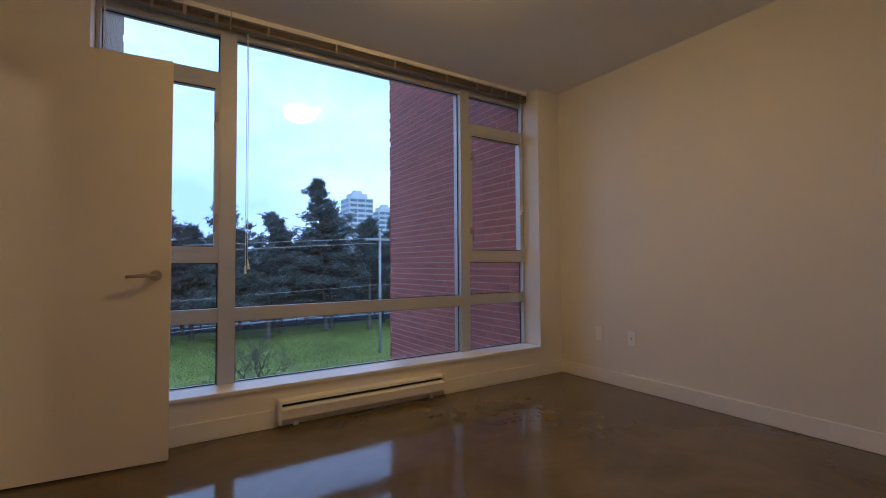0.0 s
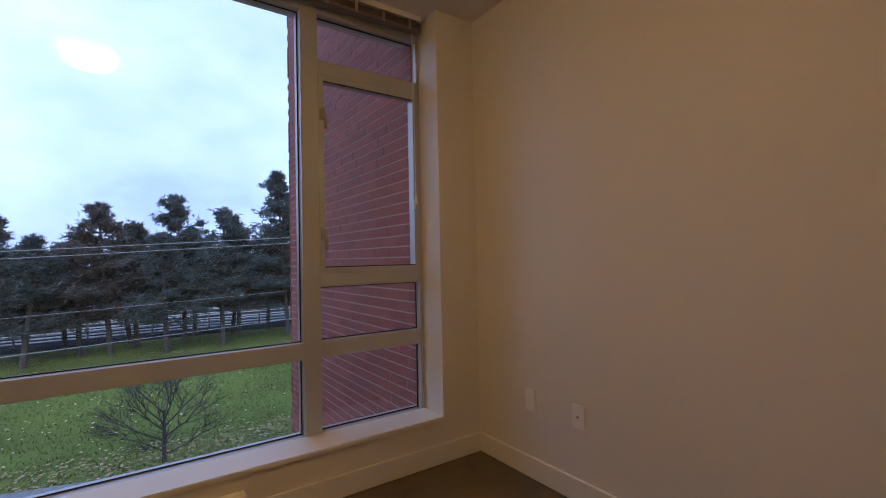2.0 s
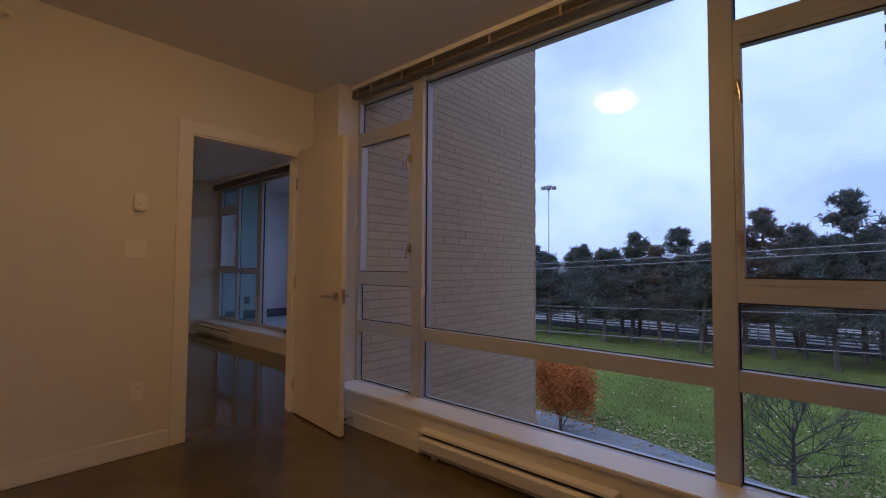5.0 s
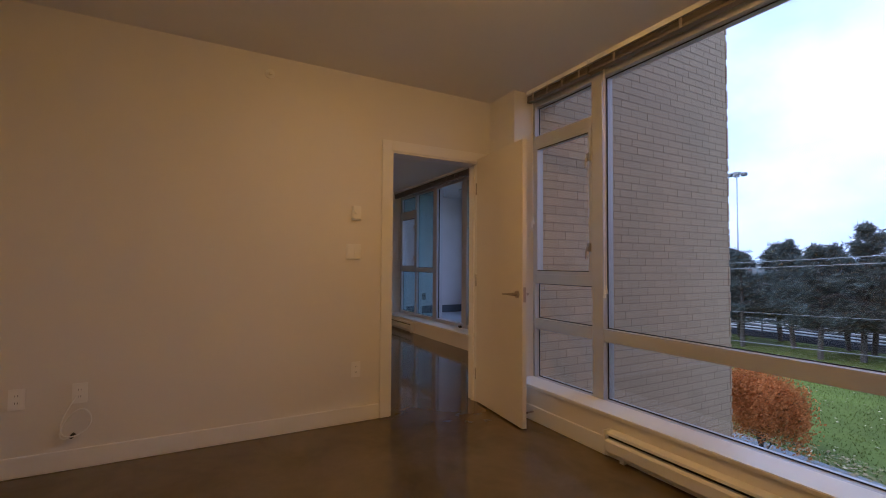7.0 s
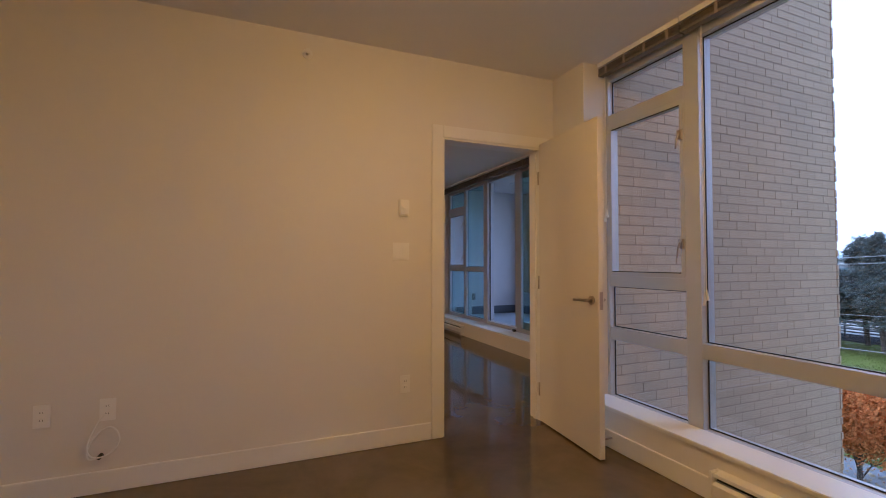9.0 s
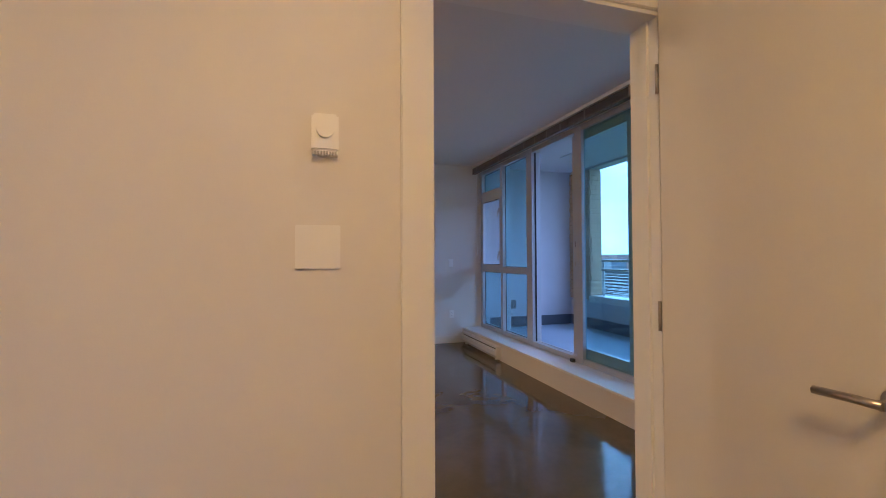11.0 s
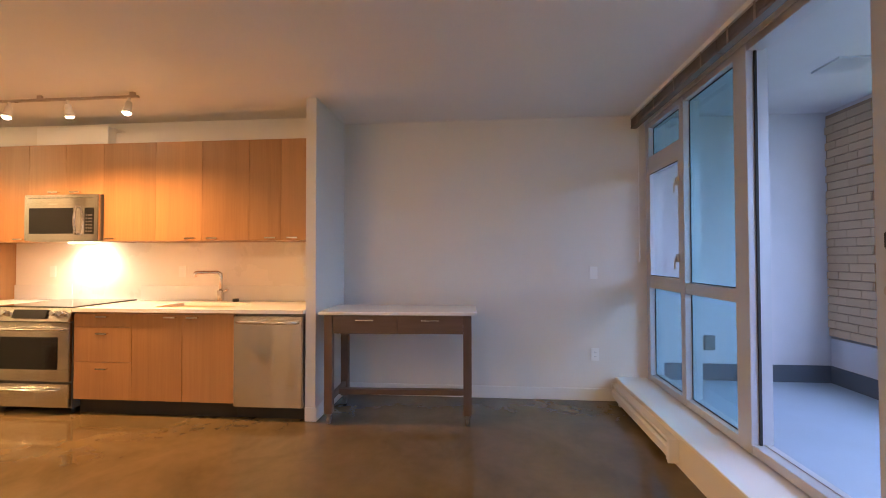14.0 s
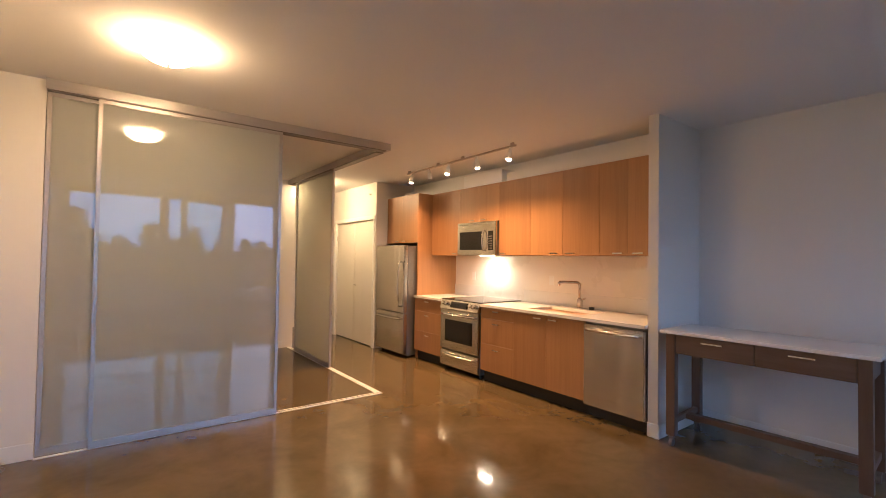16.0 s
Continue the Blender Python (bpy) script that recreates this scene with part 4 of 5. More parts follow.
for ya, yb in ((SYA, 0.37), (0.39, SYB)):
    bm = bmesh.new()
    z1, z0, t = CT - 0.031, CT - 0.2, 0.004
    bx(bm, SX0, SX1, ya, yb, z0 - t, z0)
    bx(bm, SX0, SX0 + t, ya, yb, z0, z1), bx(bm, SX1 - t, SX1, ya, yb, z0, z1)
    bx(bm, SX0 + t, SX1 - t, ya, ya + t, z0, z1), bx(bm, SX0 + t, SX1 - t, yb - t, yb, z0, z1)
    part("bowl", bm, M_STEEL, sink)
faucet = thing("faucet", -5.02, 0.33, CT, "chrome kitchen faucet with a square spout", "faucet")
rod("base", (-5.02, 0.33, CT), (-5.02, 0.33, CT + 0.012), 0.034, M_CHROME, faucet, seg=20)
box("body", -5.046, -4.994, 0.304, 0.356, CT + 0.012, CT + 0.11, M_CHROME, faucet, bevel=0.004)
bm = bmesh.new()
bar_path(bm, [(-5.02, 0.33, CT + 0.02), (-5.02, 0.33, CT + 0.27), (-5.0, 0.31, CT + 0.29), (-4.88, 0.17, CT + 0.29), (-4.872, 0.162, CT + 0.28), (-4.87, 0.16, CT + 0.25)], 0.019, 12)
part("spout", bm, M_CHROME, faucet, "", 0, True)
bm = bmesh.new()
bar_path(bm, [(-5.02, 0.33, CT + 0.09), (-5.015, 0.37, CT + 0.10), (-5.01, 0.41, CT + 0.12)], 0.011)
part("lever", bm, M_CHROME, faucet, "", 0, True)
tagged(rod("dish_brush_holder", (-5.0, 0.50, CT), (-5.0, 0.50, CT + 0.03), 0.03, M_BLACKP, worktop), "small black stopper lying by the sink", "stopper")
st = bpy.data.objects["dish_brush_holder"]
st.parent = None
st.name = "sink_stopper"
st["category"] = "stopper"
for y in (-1.60, -0.15, 1.17):
    o = thing("outlet", WEST + 0.013, y, 1.15, "white socket on the backsplash", "outlet")
    box("cover_plate", WEST + 0.013, WEST + 0.019, y - 0.036, y + 0.036, 1.15, 1.265, M_PLATE, o, bevel=0.002)
    for dz in (-0.02, 0.02):
        box("socket", WEST + 0.019, WEST + 0.021, y - 0.015, y + 0.015, 1.2075 + dz - 0.012, 1.2075 + dz + 0.012, M_PLATE, o)


def bowed_handle(parent, x, y0, y1, z, r=0.011, vertical=False, z0=0, z1=0, out=0.05, mtl=None):
    bm = bmesh.new()
    n = 8
    pts = []
    for i in range(n + 1):
        f = i / n
        d = out * (0.55 + 0.45 * math.sin(math.pi * f))
        pts.append((x + d, y0 + (y1 - y0) * f, z) if not vertical else (x + d, y0, z0 + (z1 - z0) * f))
    pts = [(x, pts[0][1], pts[0][2])] + pts + [(x, pts[-1][1], pts[-1][2])]
    bar_path(bm, pts, r, 10)
    return part("handle", bm, mtl or M_CHROME, parent, "bowed metal handle", 0, True)


# stove
SY0, SY1, SF = -1.366, -0.606, -4.335
stove = thing("stove", -4.7, -0.986, 0, "stainless steel slide-in electric stove", "stove")
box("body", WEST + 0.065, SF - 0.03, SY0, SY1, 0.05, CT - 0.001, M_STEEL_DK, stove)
box("cooktop", WEST + 0.065, SF - 0.02, SY0 - 0.008, SY1 + 0.008, CT, CT + 0.012, M_BLACK, stove, "black ceramic glass cooktop", bevel=0.003)
bm = bmesh.new()
v = bx(bm, SF - 0.10, SF + 0.02, SY0, SY1, 0.80, 0.925)
for q in v:
    if q.co.z > 0.9 and q.co.x > SF:
        q.co.x -= 0.045
panel = part("control_panel", bm, M_STEEL, stove, bevel=0.004)
bm = bmesh.new()
vv = bx(bm, SF + 0.002, SF + 0.012, -1.14, -0.82, 0.83, 0.90)
for q in vv:
    q.co.x += 0.012 - (q.co.z - 0.83) * 0.36
part("display", bm, M_BLACK, panel, "black glass display")
for y in (-1.30, -1.22, -0.75, -0.67):
    rod("knob", (SF - 0.008, y, 0.868), (SF + 0.036, y, 0.878), 0.024, M_CHROME, panel, "round metal knob", r1=0.020, seg=20)
od = box("oven_door", SF - 0.029, SF + 0.005, SY0 + 0.004, SY1 - 0.004, 0.285, 0.79, M_STEEL, stove, bevel=0.005)
box("window", SF + 0.0045, SF + 0.0075, -1.262, -0.715, 0.385, 0.665, M_BLACK, od, "dark oven window", bevel=0.001)
bowed_handle(od, SF + 0.004, SY0 + 0.06, SY1 - 0.06, 0.735)
box("badge", SF + 0.005, SF + 0.0065, -1.032, -0.942, 0.325, 0.337, M_CHROME, od, "small metal badge")
dr = box("drawer", SF - 0.029, SF + 0.005, SY0 + 0.004, SY1 - 0.004, 0.065, 0.262, M_STEEL, stove, bevel=0.005)
bowed_handle(dr, SF + 0.004, SY0 + 0.11, SY1 - 0.11, 0.215, out=0.04)
for y in (SY0 + 0.04, SY1 - 0.04):
    rod("foot", (SF - 0.08, y, 0), (SF - 0.08, y, 0.05), 0.016, M_BLACKP, stove)
    rod("foot", (WEST + 0.12, y, 0), (WEST + 0.12, y, 0.05), 0.016, M_BLACKP, stove)

# microwave over the stove
mw = thing("microwave", -4.8, -0.986, 1.505, "stainless steel over-the-range microwave", "microwave")
MF = -4.60
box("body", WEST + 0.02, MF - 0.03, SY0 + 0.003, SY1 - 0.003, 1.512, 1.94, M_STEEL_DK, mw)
face = box("front", MF - 0.0295, MF, SY0 + 0.003, SY1 - 0.003, 1.512, 1.94, M_STEEL, mw, bevel=0.006)
box("window", MF, MF + 0.003, -1.307, -0.862, 1.575, 1.815, M_BLACK, face, "dark microwave window")
box("keypad", MF, MF + 0.003, -0.742, -0.652, 1.57, 1.815, M_BLACK, face, "black keypad")
bm = bmesh.new()
for r in range(6):
    for c in range(3):
        bx(bm, MF + 0.003, MF + 0.004, -0.729 + c * 0.024, -0.714 + c * 0.024, 1.59 + r * 0.03, 1.602 + r * 0.03)
part("keys", bm, M_STEEL_DK, face)
bowed_handle(face, MF, -0.807, -0.807, 0, vertical=True, z0=1.57, z1=1.82, out=0.045)
box("badge", MF, MF + 0.0015, -1.107, -1.017, 1.845, 1.857, M_CHROME, face, "small metal badge")
bm = bmesh.new()
for k in range(14):
    bx(bm, MF - 0.001, MF + 0.0015, SY0 + 0.05 + k * 0.047, SY0 + 0.085 + k * 0.047, 1.905, 1.912)
part("vent", bm, M_STEEL_DK, face, "row of vent slots")
box("underside", WEST + 0.03, MF - 0.04, SY0 + 0.03, SY1 - 0.03, 1.503, 1.5115, M_STEEL, mw)
box("lamp_lens", -4.97, -4.89, -1.20, -1.00, 1.499, 1.5025, M_BULB, mw, "lit lamp lens")
hood = bpy.data.lights.new("hood_lamp", "SPOT")
hood.energy, hood.color, hood.spot_size, hood.spot_blend, hood.shadow_soft_size = HOOD_W, (1.0, 0.78, 0.5), radians(150), 0.8, 0.04
new("hood_lamp", hood).matrix_world = look((-4.93, -1.10, 1.49), (-5.02, -1.10, 1.0))

# dishwasher
dw = thing("dishwasher", -4.7, 1.16, 0, "stainless steel built-in dishwasher", "dishwasher")
box("body", WEST + 0.02, BASE_F - 0.03, 0.862, 1.46, 0.10, CT - 0.035, M_STEEL_DK, dw)
box("plinth", WEST + 0.02, BASE_F - 0.07, 0.862, 1.46, 0, 0.099, M_BLACKP, dw, "black recessed plinth")
dwd = box("door", BASE_F - 0.028, BASE_F + 0.018, 0.866, 1.456, 0.115, 0.862, M_STEEL, dw, bevel=0.006)
bowed_handle(dwd, BASE_F + 0.017, 0.91, 1.41, 0.815, r=0.013)
box("badge", BASE_F + 0.018, BASE_F + 0.0195, 1.12, 1.20, 0.205, 0.217, M_CHROME, dwd, "small metal badge")

# refrigerator
fr = thing("refrigerator", -4.6, -2.5, 0, "stainless steel bottom-freezer refrigerator", "refrigerator")
FX, FY0, FY1, FH = -4.20, -2.925, -2.085, 1.645
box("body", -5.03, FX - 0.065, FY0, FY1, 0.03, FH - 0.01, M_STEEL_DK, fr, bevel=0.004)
d1 = box("door", FX - 0.062, FX, FY0, FY1, 0.655, FH, M_STEEL, fr, bevel=0.010)
d2 = box("freezer_drawer", FX - 0.062, FX, FY0, FY1, 0.055, 0.643, M_STEEL, fr, bevel=0.010)
bowed_handle(d1, FX - 0.002, FY1 - 0.09, FY1 - 0.09, 0, vertical=True, z0=0.75, z1=1.40, r=0.014, out=0.06)
bowed_handle(d2, FX - 0.002, FY0 + 0.08, FY1 - 0.08, 0.565, r=0.014, out=0.06)
box("badge", FX, FX + 0.0015, FY0 + 0.05, FY0 + 0.14, 1.585, 1.60, M_CHROME, d1, "small metal badge")
for y in (FY0 + 0.06, FY1 - 0.06):
    rod("foot", (FX - 0.12, y, 0), (FX - 0.12, y, 0.03), 0.02, M_BLACKP, fr)
    rod("foot", (-4.95, y, 0), (-4.95, y, 0.03), 0.02, M_BLACKP, fr)

# hall closet doors
for ya, yb, kn in ((-4.51, -3.781, -3.83), (-3.779, -3.05, -3.73)):
    c = thing("door_2", -4.24, (ya + yb) / 2, 0, "plain white closet door, shut", "door", kind="structure")
    box("leaf", -4.265, -4.225, ya + 0.003, yb - 0.003, 0.012, 2.075, M_DOOR, c, bevel=0.002)
    if kn == -3.73:
        rod("knob_stem", (-4.225, kn, 0.98), (-4.19, kn, 0.98), 0.008, M_NICKEL, c)
        rod("door_handle", (-4.195, kn, 0.98), (-4.190, kn + 0.09, 0.98), 0.008, M_NICKEL, c, "metal lever handle")
    for z in (0.25, 1.80):
        ye = ya + 0.004 if kn != -3.73 else yb - 0.004
        rod("hinge", (-4.222, ye, z - 0.045), (-4.222, ye, z + 0.045), 0.005, M_NICKEL, c)
for ya, yb in ((-4.58, -4.512), (-3.048, -2.99)):
    structure(box("closet_casing", -4.20, -4.185, ya, yb, 0.001, 2.15, M_TRIM, bevel=0.002), "white painted flat casing", "trim")
structure(box("closet_casing", -4.20, -4.185, -4.5115, -3.0485, 2.083, 2.15, M_TRIM, bevel=0.002), "white painted flat casing", "trim")
sph = thing("sprinkler", -4.20, -3.15, 2.5, "small wall sprinkler head above the closet", "sprinkler")
rod("rosette", (-4.20, -3.15, 2.5), (-4.19, -3.15, 2.5), 0.03, M_TRIM, sph, seg=20)
rod("nozzle", (-4.19, -3.15, 2.5), (-4.15, -3.15, 2.5), 0.01, M_TRIM, sph)

# track light
TX, TZ = -4.13, CEIL
track = thing("track_light", TX, -0.9, TZ, "white ceiling track with small spot heads", "track light")
box("rail", TX - 0.012, TX + 0.012, -1.93, 0.17, TZ - 0.045, TZ - 0.027, M_NICKEL, track)
for y in (-1.88, -1.2, -0.7, 0.12):
    box("mount", TX - 0.01, TX + 0.01, y - 0.02, y + 0.02, TZ - 0.027, TZ, M_NICKEL, track)
for k in range(5):
    y = (0.09, -0.45, -0.98, -1.40, -1.81)[k]
    tip = (TX + 0.02 * (-1) ** k, y, TZ - 0.175)
    hd = thing("spot_head", TX, y, TZ - 0.05, "white spot head", "spot")
    del hd["label"], hd["category"]
    hd.parent = track
    hd.matrix_parent_inverse = Matrix.Translation(-track.location)
    bm = bmesh.new()
    cyl(bm, (TX, y, TZ - 0.045), (TX, y, TZ - 0.085), 0.012)
    cyl(bm, (TX, y, TZ - 0.08), tip, 0.022, 0.034, 20)
    part("shade", bm, M_TRIM, hd, "", 0, True)
    lit = k != 3
    bm = bmesh.new()
    d = (Vector(tip) - Vector((TX, y, TZ - 0.08))).normalized()
    cyl(bm, tip, Vector(tip) + d * 0.012, 0.029, 0.02, 20)
    part("bulb", bm, M_BULB if lit else M_BULB_OFF, hd, "lit reflector bulb" if lit else "unlit reflector bulb")
    if lit:
        la = bpy.data.lights.new("spot", "SPOT")
        la.energy, la.color, la.spot_size, la.spot_blend, la.shadow_soft_size = SPOT_W, (1.0, 0.50, 0.18), radians(150), 0.85, 0.03
        e = Vector(tip) + d * 0.02
        new("spot", la).matrix_world = look(e, e + Vector((0.22, 0.05, -1)))

# kitchen work table on castors
table = thing("work_table", -4.62, 2.232, 0, "dark wooden work table with a white top on castors", "table")
TW, TD, TH = 1.275, 0.56, 0.908


def tpart(name, x0, x1, y0, y1, z0, z1, m, label="", bevel=0.003, parent=None):
    bm = bmesh.new()
    bx(bm, x0, x1, y0, y1, z0, z1)
    if bevel:
        bmesh.ops.bevel(bm, geom=list(bm.edges), offset=bevel, segments=2, affect="EDGES", clamp_overlap=True)
    me = bpy.data.meshes.new(name)
    bm.to_mesh(me)
    bm.free()
    me.materials.append(m)
    o = new(name, me)
    o.parent = parent or table
    if label:
        o["label"] = label
    return o


hx, hy = TD / 2, TW / 2
tpart("tabletop", -hx - 0.02, hx + 0.02, -hy, hy, TH - 0.024, TH, M_QUARTZ, "white stone top", 0.004)
for sx in (-1, 1):
    for sy in (-1, 1):
        lx, ly = sx * (hx - 0.035), sy * (hy - 0.075)
        tpart("leg", lx - 0.033, lx + 0.033, ly - 0.033, ly + 0.033, 0.085, TH - 0.0245, M_WOODT)
        bm = bmesh.new()
        cyl(bm, (lx, ly - 0.012, 0.03), (lx, ly + 0.012, 0.03), 0.03, seg=20)
        me = bpy.data.meshes.new("castor")
        cyl(bm, (lx, ly, 0.03), (lx, ly, 0.085), 0.010, seg=10)
        bx(bm, lx - 0.02, lx + 0.02, ly - 0.018, ly + 0.018, 0.062, 0.084)
        bm.to_mesh(me)
        bm.free()
        me.materials.append(M_STEEL_DK)
        co2 = new("castor", me)
        co2.parent = table
        co2["label"] = "small metal castor"
zt = TH - 0.025
tpart("apron", hx - 0.06, hx - 0.03, -hy + 0.109, hy - 0.109, zt - 0.155, zt, M_WOODH)
tpart("apron", -hx + 0.02, -hx + 0.05, -hy + 0.109, hy - 0.109, zt - 0.155, zt, M_WOODH)
for sy in (-1, 1):
    y = sy * (hy - 0.075)
    tpart("apron", -hx + 0.069, hx - 0.069, y - 0.015, y + 0.015, zt - 0.155, zt, M_WOODH)
    tpart("stretcher", -hx + 0.069, hx - 0.069, y - 0.018, y + 0.018, 0.17, 0.215, M_WOODH)
tpart("stretcher", -0.03, 0.03, -hy + 0.094, hy - 0.094, 0.17, 0.215, M_WOODH)
for sy in (-1, 1):
    yc = sy * (hy - 0.109) / 2
    f = tpart("drawer", hx - 0.0295, hx - 0.012, yc - (hy - 0.115) / 2, yc + (hy - 0.115) / 2, zt - 0.148, zt - 0.006, M_WOODH)
    bm = bmesh.new()
    bx(bm, hx - 0.012, hx + 0.008, yc - 0.07, yc - 0.062, zt - 0.045, zt - 0.037)
    bx(bm, hx - 0.012, hx + 0.008, yc + 0.062, yc + 0.07, zt - 0.045, zt - 0.037)
    bx(bm, hx + 0.008, hx + 0.015, yc - 0.07, yc + 0.07, zt - 0.046, zt - 0.036)
    me = bpy.data.meshes.new("handle")
    bm.to_mesh(me)
    bm.free()
    me.materials.append(M_CHROME)
    ho = new("handle", me)
    ho.parent = f
    ho["label"] = "slim metal bar pull"
table.rotation_euler = (0, 0, radians(2.5))


# ---- balcony ----
BZ = 0.16
structure(box("balcony_floor", -5.6, 0.0, 4.57, 6.40, BZ - 0.3, BZ, M_BALCF), "blue-grey balcony floor membrane", "floor")
structure(box("balcony_ceiling", -5.6, 0.0, 4.58, 6.40, 2.72, 3.0, M_BALC), "pale stucco balcony ceiling", "ceiling")
wall("balcony_wall_west", [(-5.6, -5.345, 4.55, 6.2, 0, 2.72)], M_BALC, "pale stucco balcony side wall")
wall("balcony_wall_north", [(-5.6, 0.0, 6.20, 6.38, -0.3, 0.579)], M_BALC, "pale stucco balcony parapet")
wall("balcony_lintel", [(-5.6, 0.0, 6.20, 6.39, 2.685, 2.72)], M_BALC, "pale stucco balcony edge beam")
structure(box("parapet_cap", -4.78, 0.0, 6.15, 6.42, 0.580, 0.675, M_TRIM, bevel=0.004), "white metal parapet cap", "cap")
bm = bmesh.new()
bx(bm, -5.343, -5.33, 4.64, 6.19, BZ, BZ + 0.16)
bx(bm, -5.33, 0.0, 6.185, 6.199, BZ, BZ + 0.16)
structure(link("membrane_upturn", bm, M_BALCB), "dark membrane upturn at the balcony walls", "trim")
brail = thing("balcony_railing", -2.4, 6.29, 0.675, "metal balcony railing on the parapet", "railing")
for z in (1.085, 1.225):
    rod("rail", (-4.64, 6.29, z), (-0.02, 6.29, z), 0.018, M_RAIL, brail)
for k in range(5):
    rod("post", (-4.6 + k * 1.15, 6.29, 0.6751), (-4.6 + k * 1.15, 6.29, 1.225), 0.015, M_RAIL, brail)
o = thing("outdoor_outlet", -5.345, 5.1, 0.45, "grey weatherproof outlet cover", "outlet")
box("cover", -5.345, -5.315, 5.05, 5.15, 0.45, 0.59, M_STEEL_DK, o, bevel=0.006)
bl = thing("balcony_lamp", -2.6, 5.5, 2.72, "dark round balcony ceiling lamp", "lamp")
rod("base", (-2.6, 5.5, 2.72), (-2.6, 5.5, 2.67), 0.12, M_STEEL_DK, bl, seg=28)
bv = thing("ceiling_vent", -4.2, 5.5, 2.72, "grey square vent in the balcony ceiling", "vent")
box("grille", -4.33, -4.07, 5.37, 5.63, 2.705, 2.719, M_ALU, bv)

# ---- outdoors ----
GZ = -3.0
M_GRASS = mat("grass", (0.112, 0.145, 0.036), 1.0, spec=0.1, var=0.45, scale=0.35, fine=6, bump=0.15)
# gravel kept near black: the trees' shade is put into its colour
M_SHADED_BALLAST = mat("shaded_ballast", (0.026, 0.028, 0.030), 1.0, spec=0.0, var=0.35, scale=0.5, fine=9, bump=0.2)
M_PATH = mat("path_concrete", (0.21, 0.23, 0.26), 0.85, var=0.1, scale=1, fine=30)
# far ground darkened too, standing in for tree shadows
M_FIELD = mat("far_ground", (0.05, 0.06, 0.062), 1.0, spec=0.0, var=0.3, scale=0.03, fine=0.5, bump=0)
M_STEELRAIL = mat("rail_steel", (0.62, 0.64, 0.67), 0.45, 0.4, var=0.1)
M_BARK = mat("bark", (0.065, 0.056, 0.05), 0.9, var=0.3, scale=6, fine=40, bump=0.2)
# blue-grey in the green: distance haze mixed into the needle colour
M_PINE = foliage("pine_needles", (0.115, 0.140, 0.138), 0.45)
M_PINE2 = foliage("pine_needles_dull", (0.145, 0.138, 0.132), 0.45)
M_ORANGE = foliage("autumn_leaves", (0.56, 0.215, 0.075), 0.4, 0.45)
M_LEAF = mat("fallen_leaves", (0.46, 0.40, 0.26), 0.8, var=0.5, scale=2, fine=14, rnd=0.8, bump=0)
M_TOWER = mat("tower_concrete", (0.42, 0.46, 0.48), 0.8, var=0.06, scale=0.05, fine=1, bump=0)
M_TWIN = mat("tower_glass", (0.10, 0.16, 0.19), 0.15, var=0.2, scale=0.1, fine=1, bump=0)
M_POLE = mat("grey_pole", (0.24, 0.25, 0.26), 0.6, 0.2, var=0.1)
M_MAST = mat("galvanised_mast", (0.46, 0.50, 0.54), 0.6, 0.0, var=0.08)
M_CABLE = mat("wire", (0.30, 0.32, 0.34), 0.5, var=0.1)

structure(box("ground", -2500, 2500, -2500, 2500, GZ - 1.0, GZ - 0.02, M_FIELD), "far open ground", "ground")
structure(box("lawn", -60, 60, 5.0, 30.5, GZ - 0.5, GZ, M_GRASS), "green lawn strewn with fallen leaves", "grass")
structure(box("rail_bed", -400, 400, 30.5, 90, GZ - 0.5, GZ - 0.004, M_SHADED_BALLAST), "gravel railway bed, coloured dark for the trees' shade", "railway")
bm = bmesh.new()
ring = [(-6.5, 12.7), (-3.0, 12.3), (-0.5, 12.0), (2.0, 11.3), (4.2, 10.0), (6.5, 8.0)]
lo, hi = [], []
for i, (x, y) in enumerate(ring):
    lo.append(bm.verts.new((x - 0.2, y - 0.5, GZ + 0.012)))
    hi.append(bm.verts.new((x + 0.2, y + 0.5, GZ + 0.012)))
top_faces = [bm.faces.new((lo[i], lo[i + 1], hi[i + 1], hi[i])) for i in range(len(ring) - 1)]
ext = bmesh.ops.extrude_face_region(bm, geom=top_faces)
bmesh.ops.translate(bm, vec=(0, 0, 0.03), verts=[g for g in ext["geom"] if isinstance(g, bmesh.types.BMVert)])
bmesh.ops.recalc_face_normals(bm, faces=bm.faces)
structure(link("footpath", bm, M_PATH), "curved grey concrete footpath in the lawn", "path")

# grass blades and fallen leaves near the building
rng = random.Random(4)


def scatter(name, n, x0, x1, y0, y1, maker, material, label, category):
    verts, faces = [], []
    for _ in range(n):
        maker(verts, faces, rng.uniform(x0, x1), rng.uniform(y0, y1))
    me = bpy.data.meshes.new(name)
    me.from_pydata(verts, [], faces)
    me.materials.append(material)
    return tagged(new(name, me), label, category, kind="stuff")


def on_path(x, y):
    for (xa, ya), (xb, yb) in zip(ring, ring[1:]):
        if xa <= x <= xb:
            return abs(y - (ya + (yb - ya) * (x - xa) / (xb - xa))) < 0.55
    return False


def blade(v, f, x, y):
    if on_path(x, y):
        return
    a = rng.uniform(0, 6.28)
    w, h = rng.uniform(0.008, 0.02), rng.uniform(0.03, 0.08)
    i = len(v)
    v += [(x - w * math.cos(a), y - w * math.sin(a), GZ), (x + w * math.cos(a), y + w * math.sin(a), GZ), (x + rng.uniform(-0.04, 0.04), y + rng.uniform(-0.04, 0.04), GZ + h)]
    f.append((i, i + 1, i + 2))


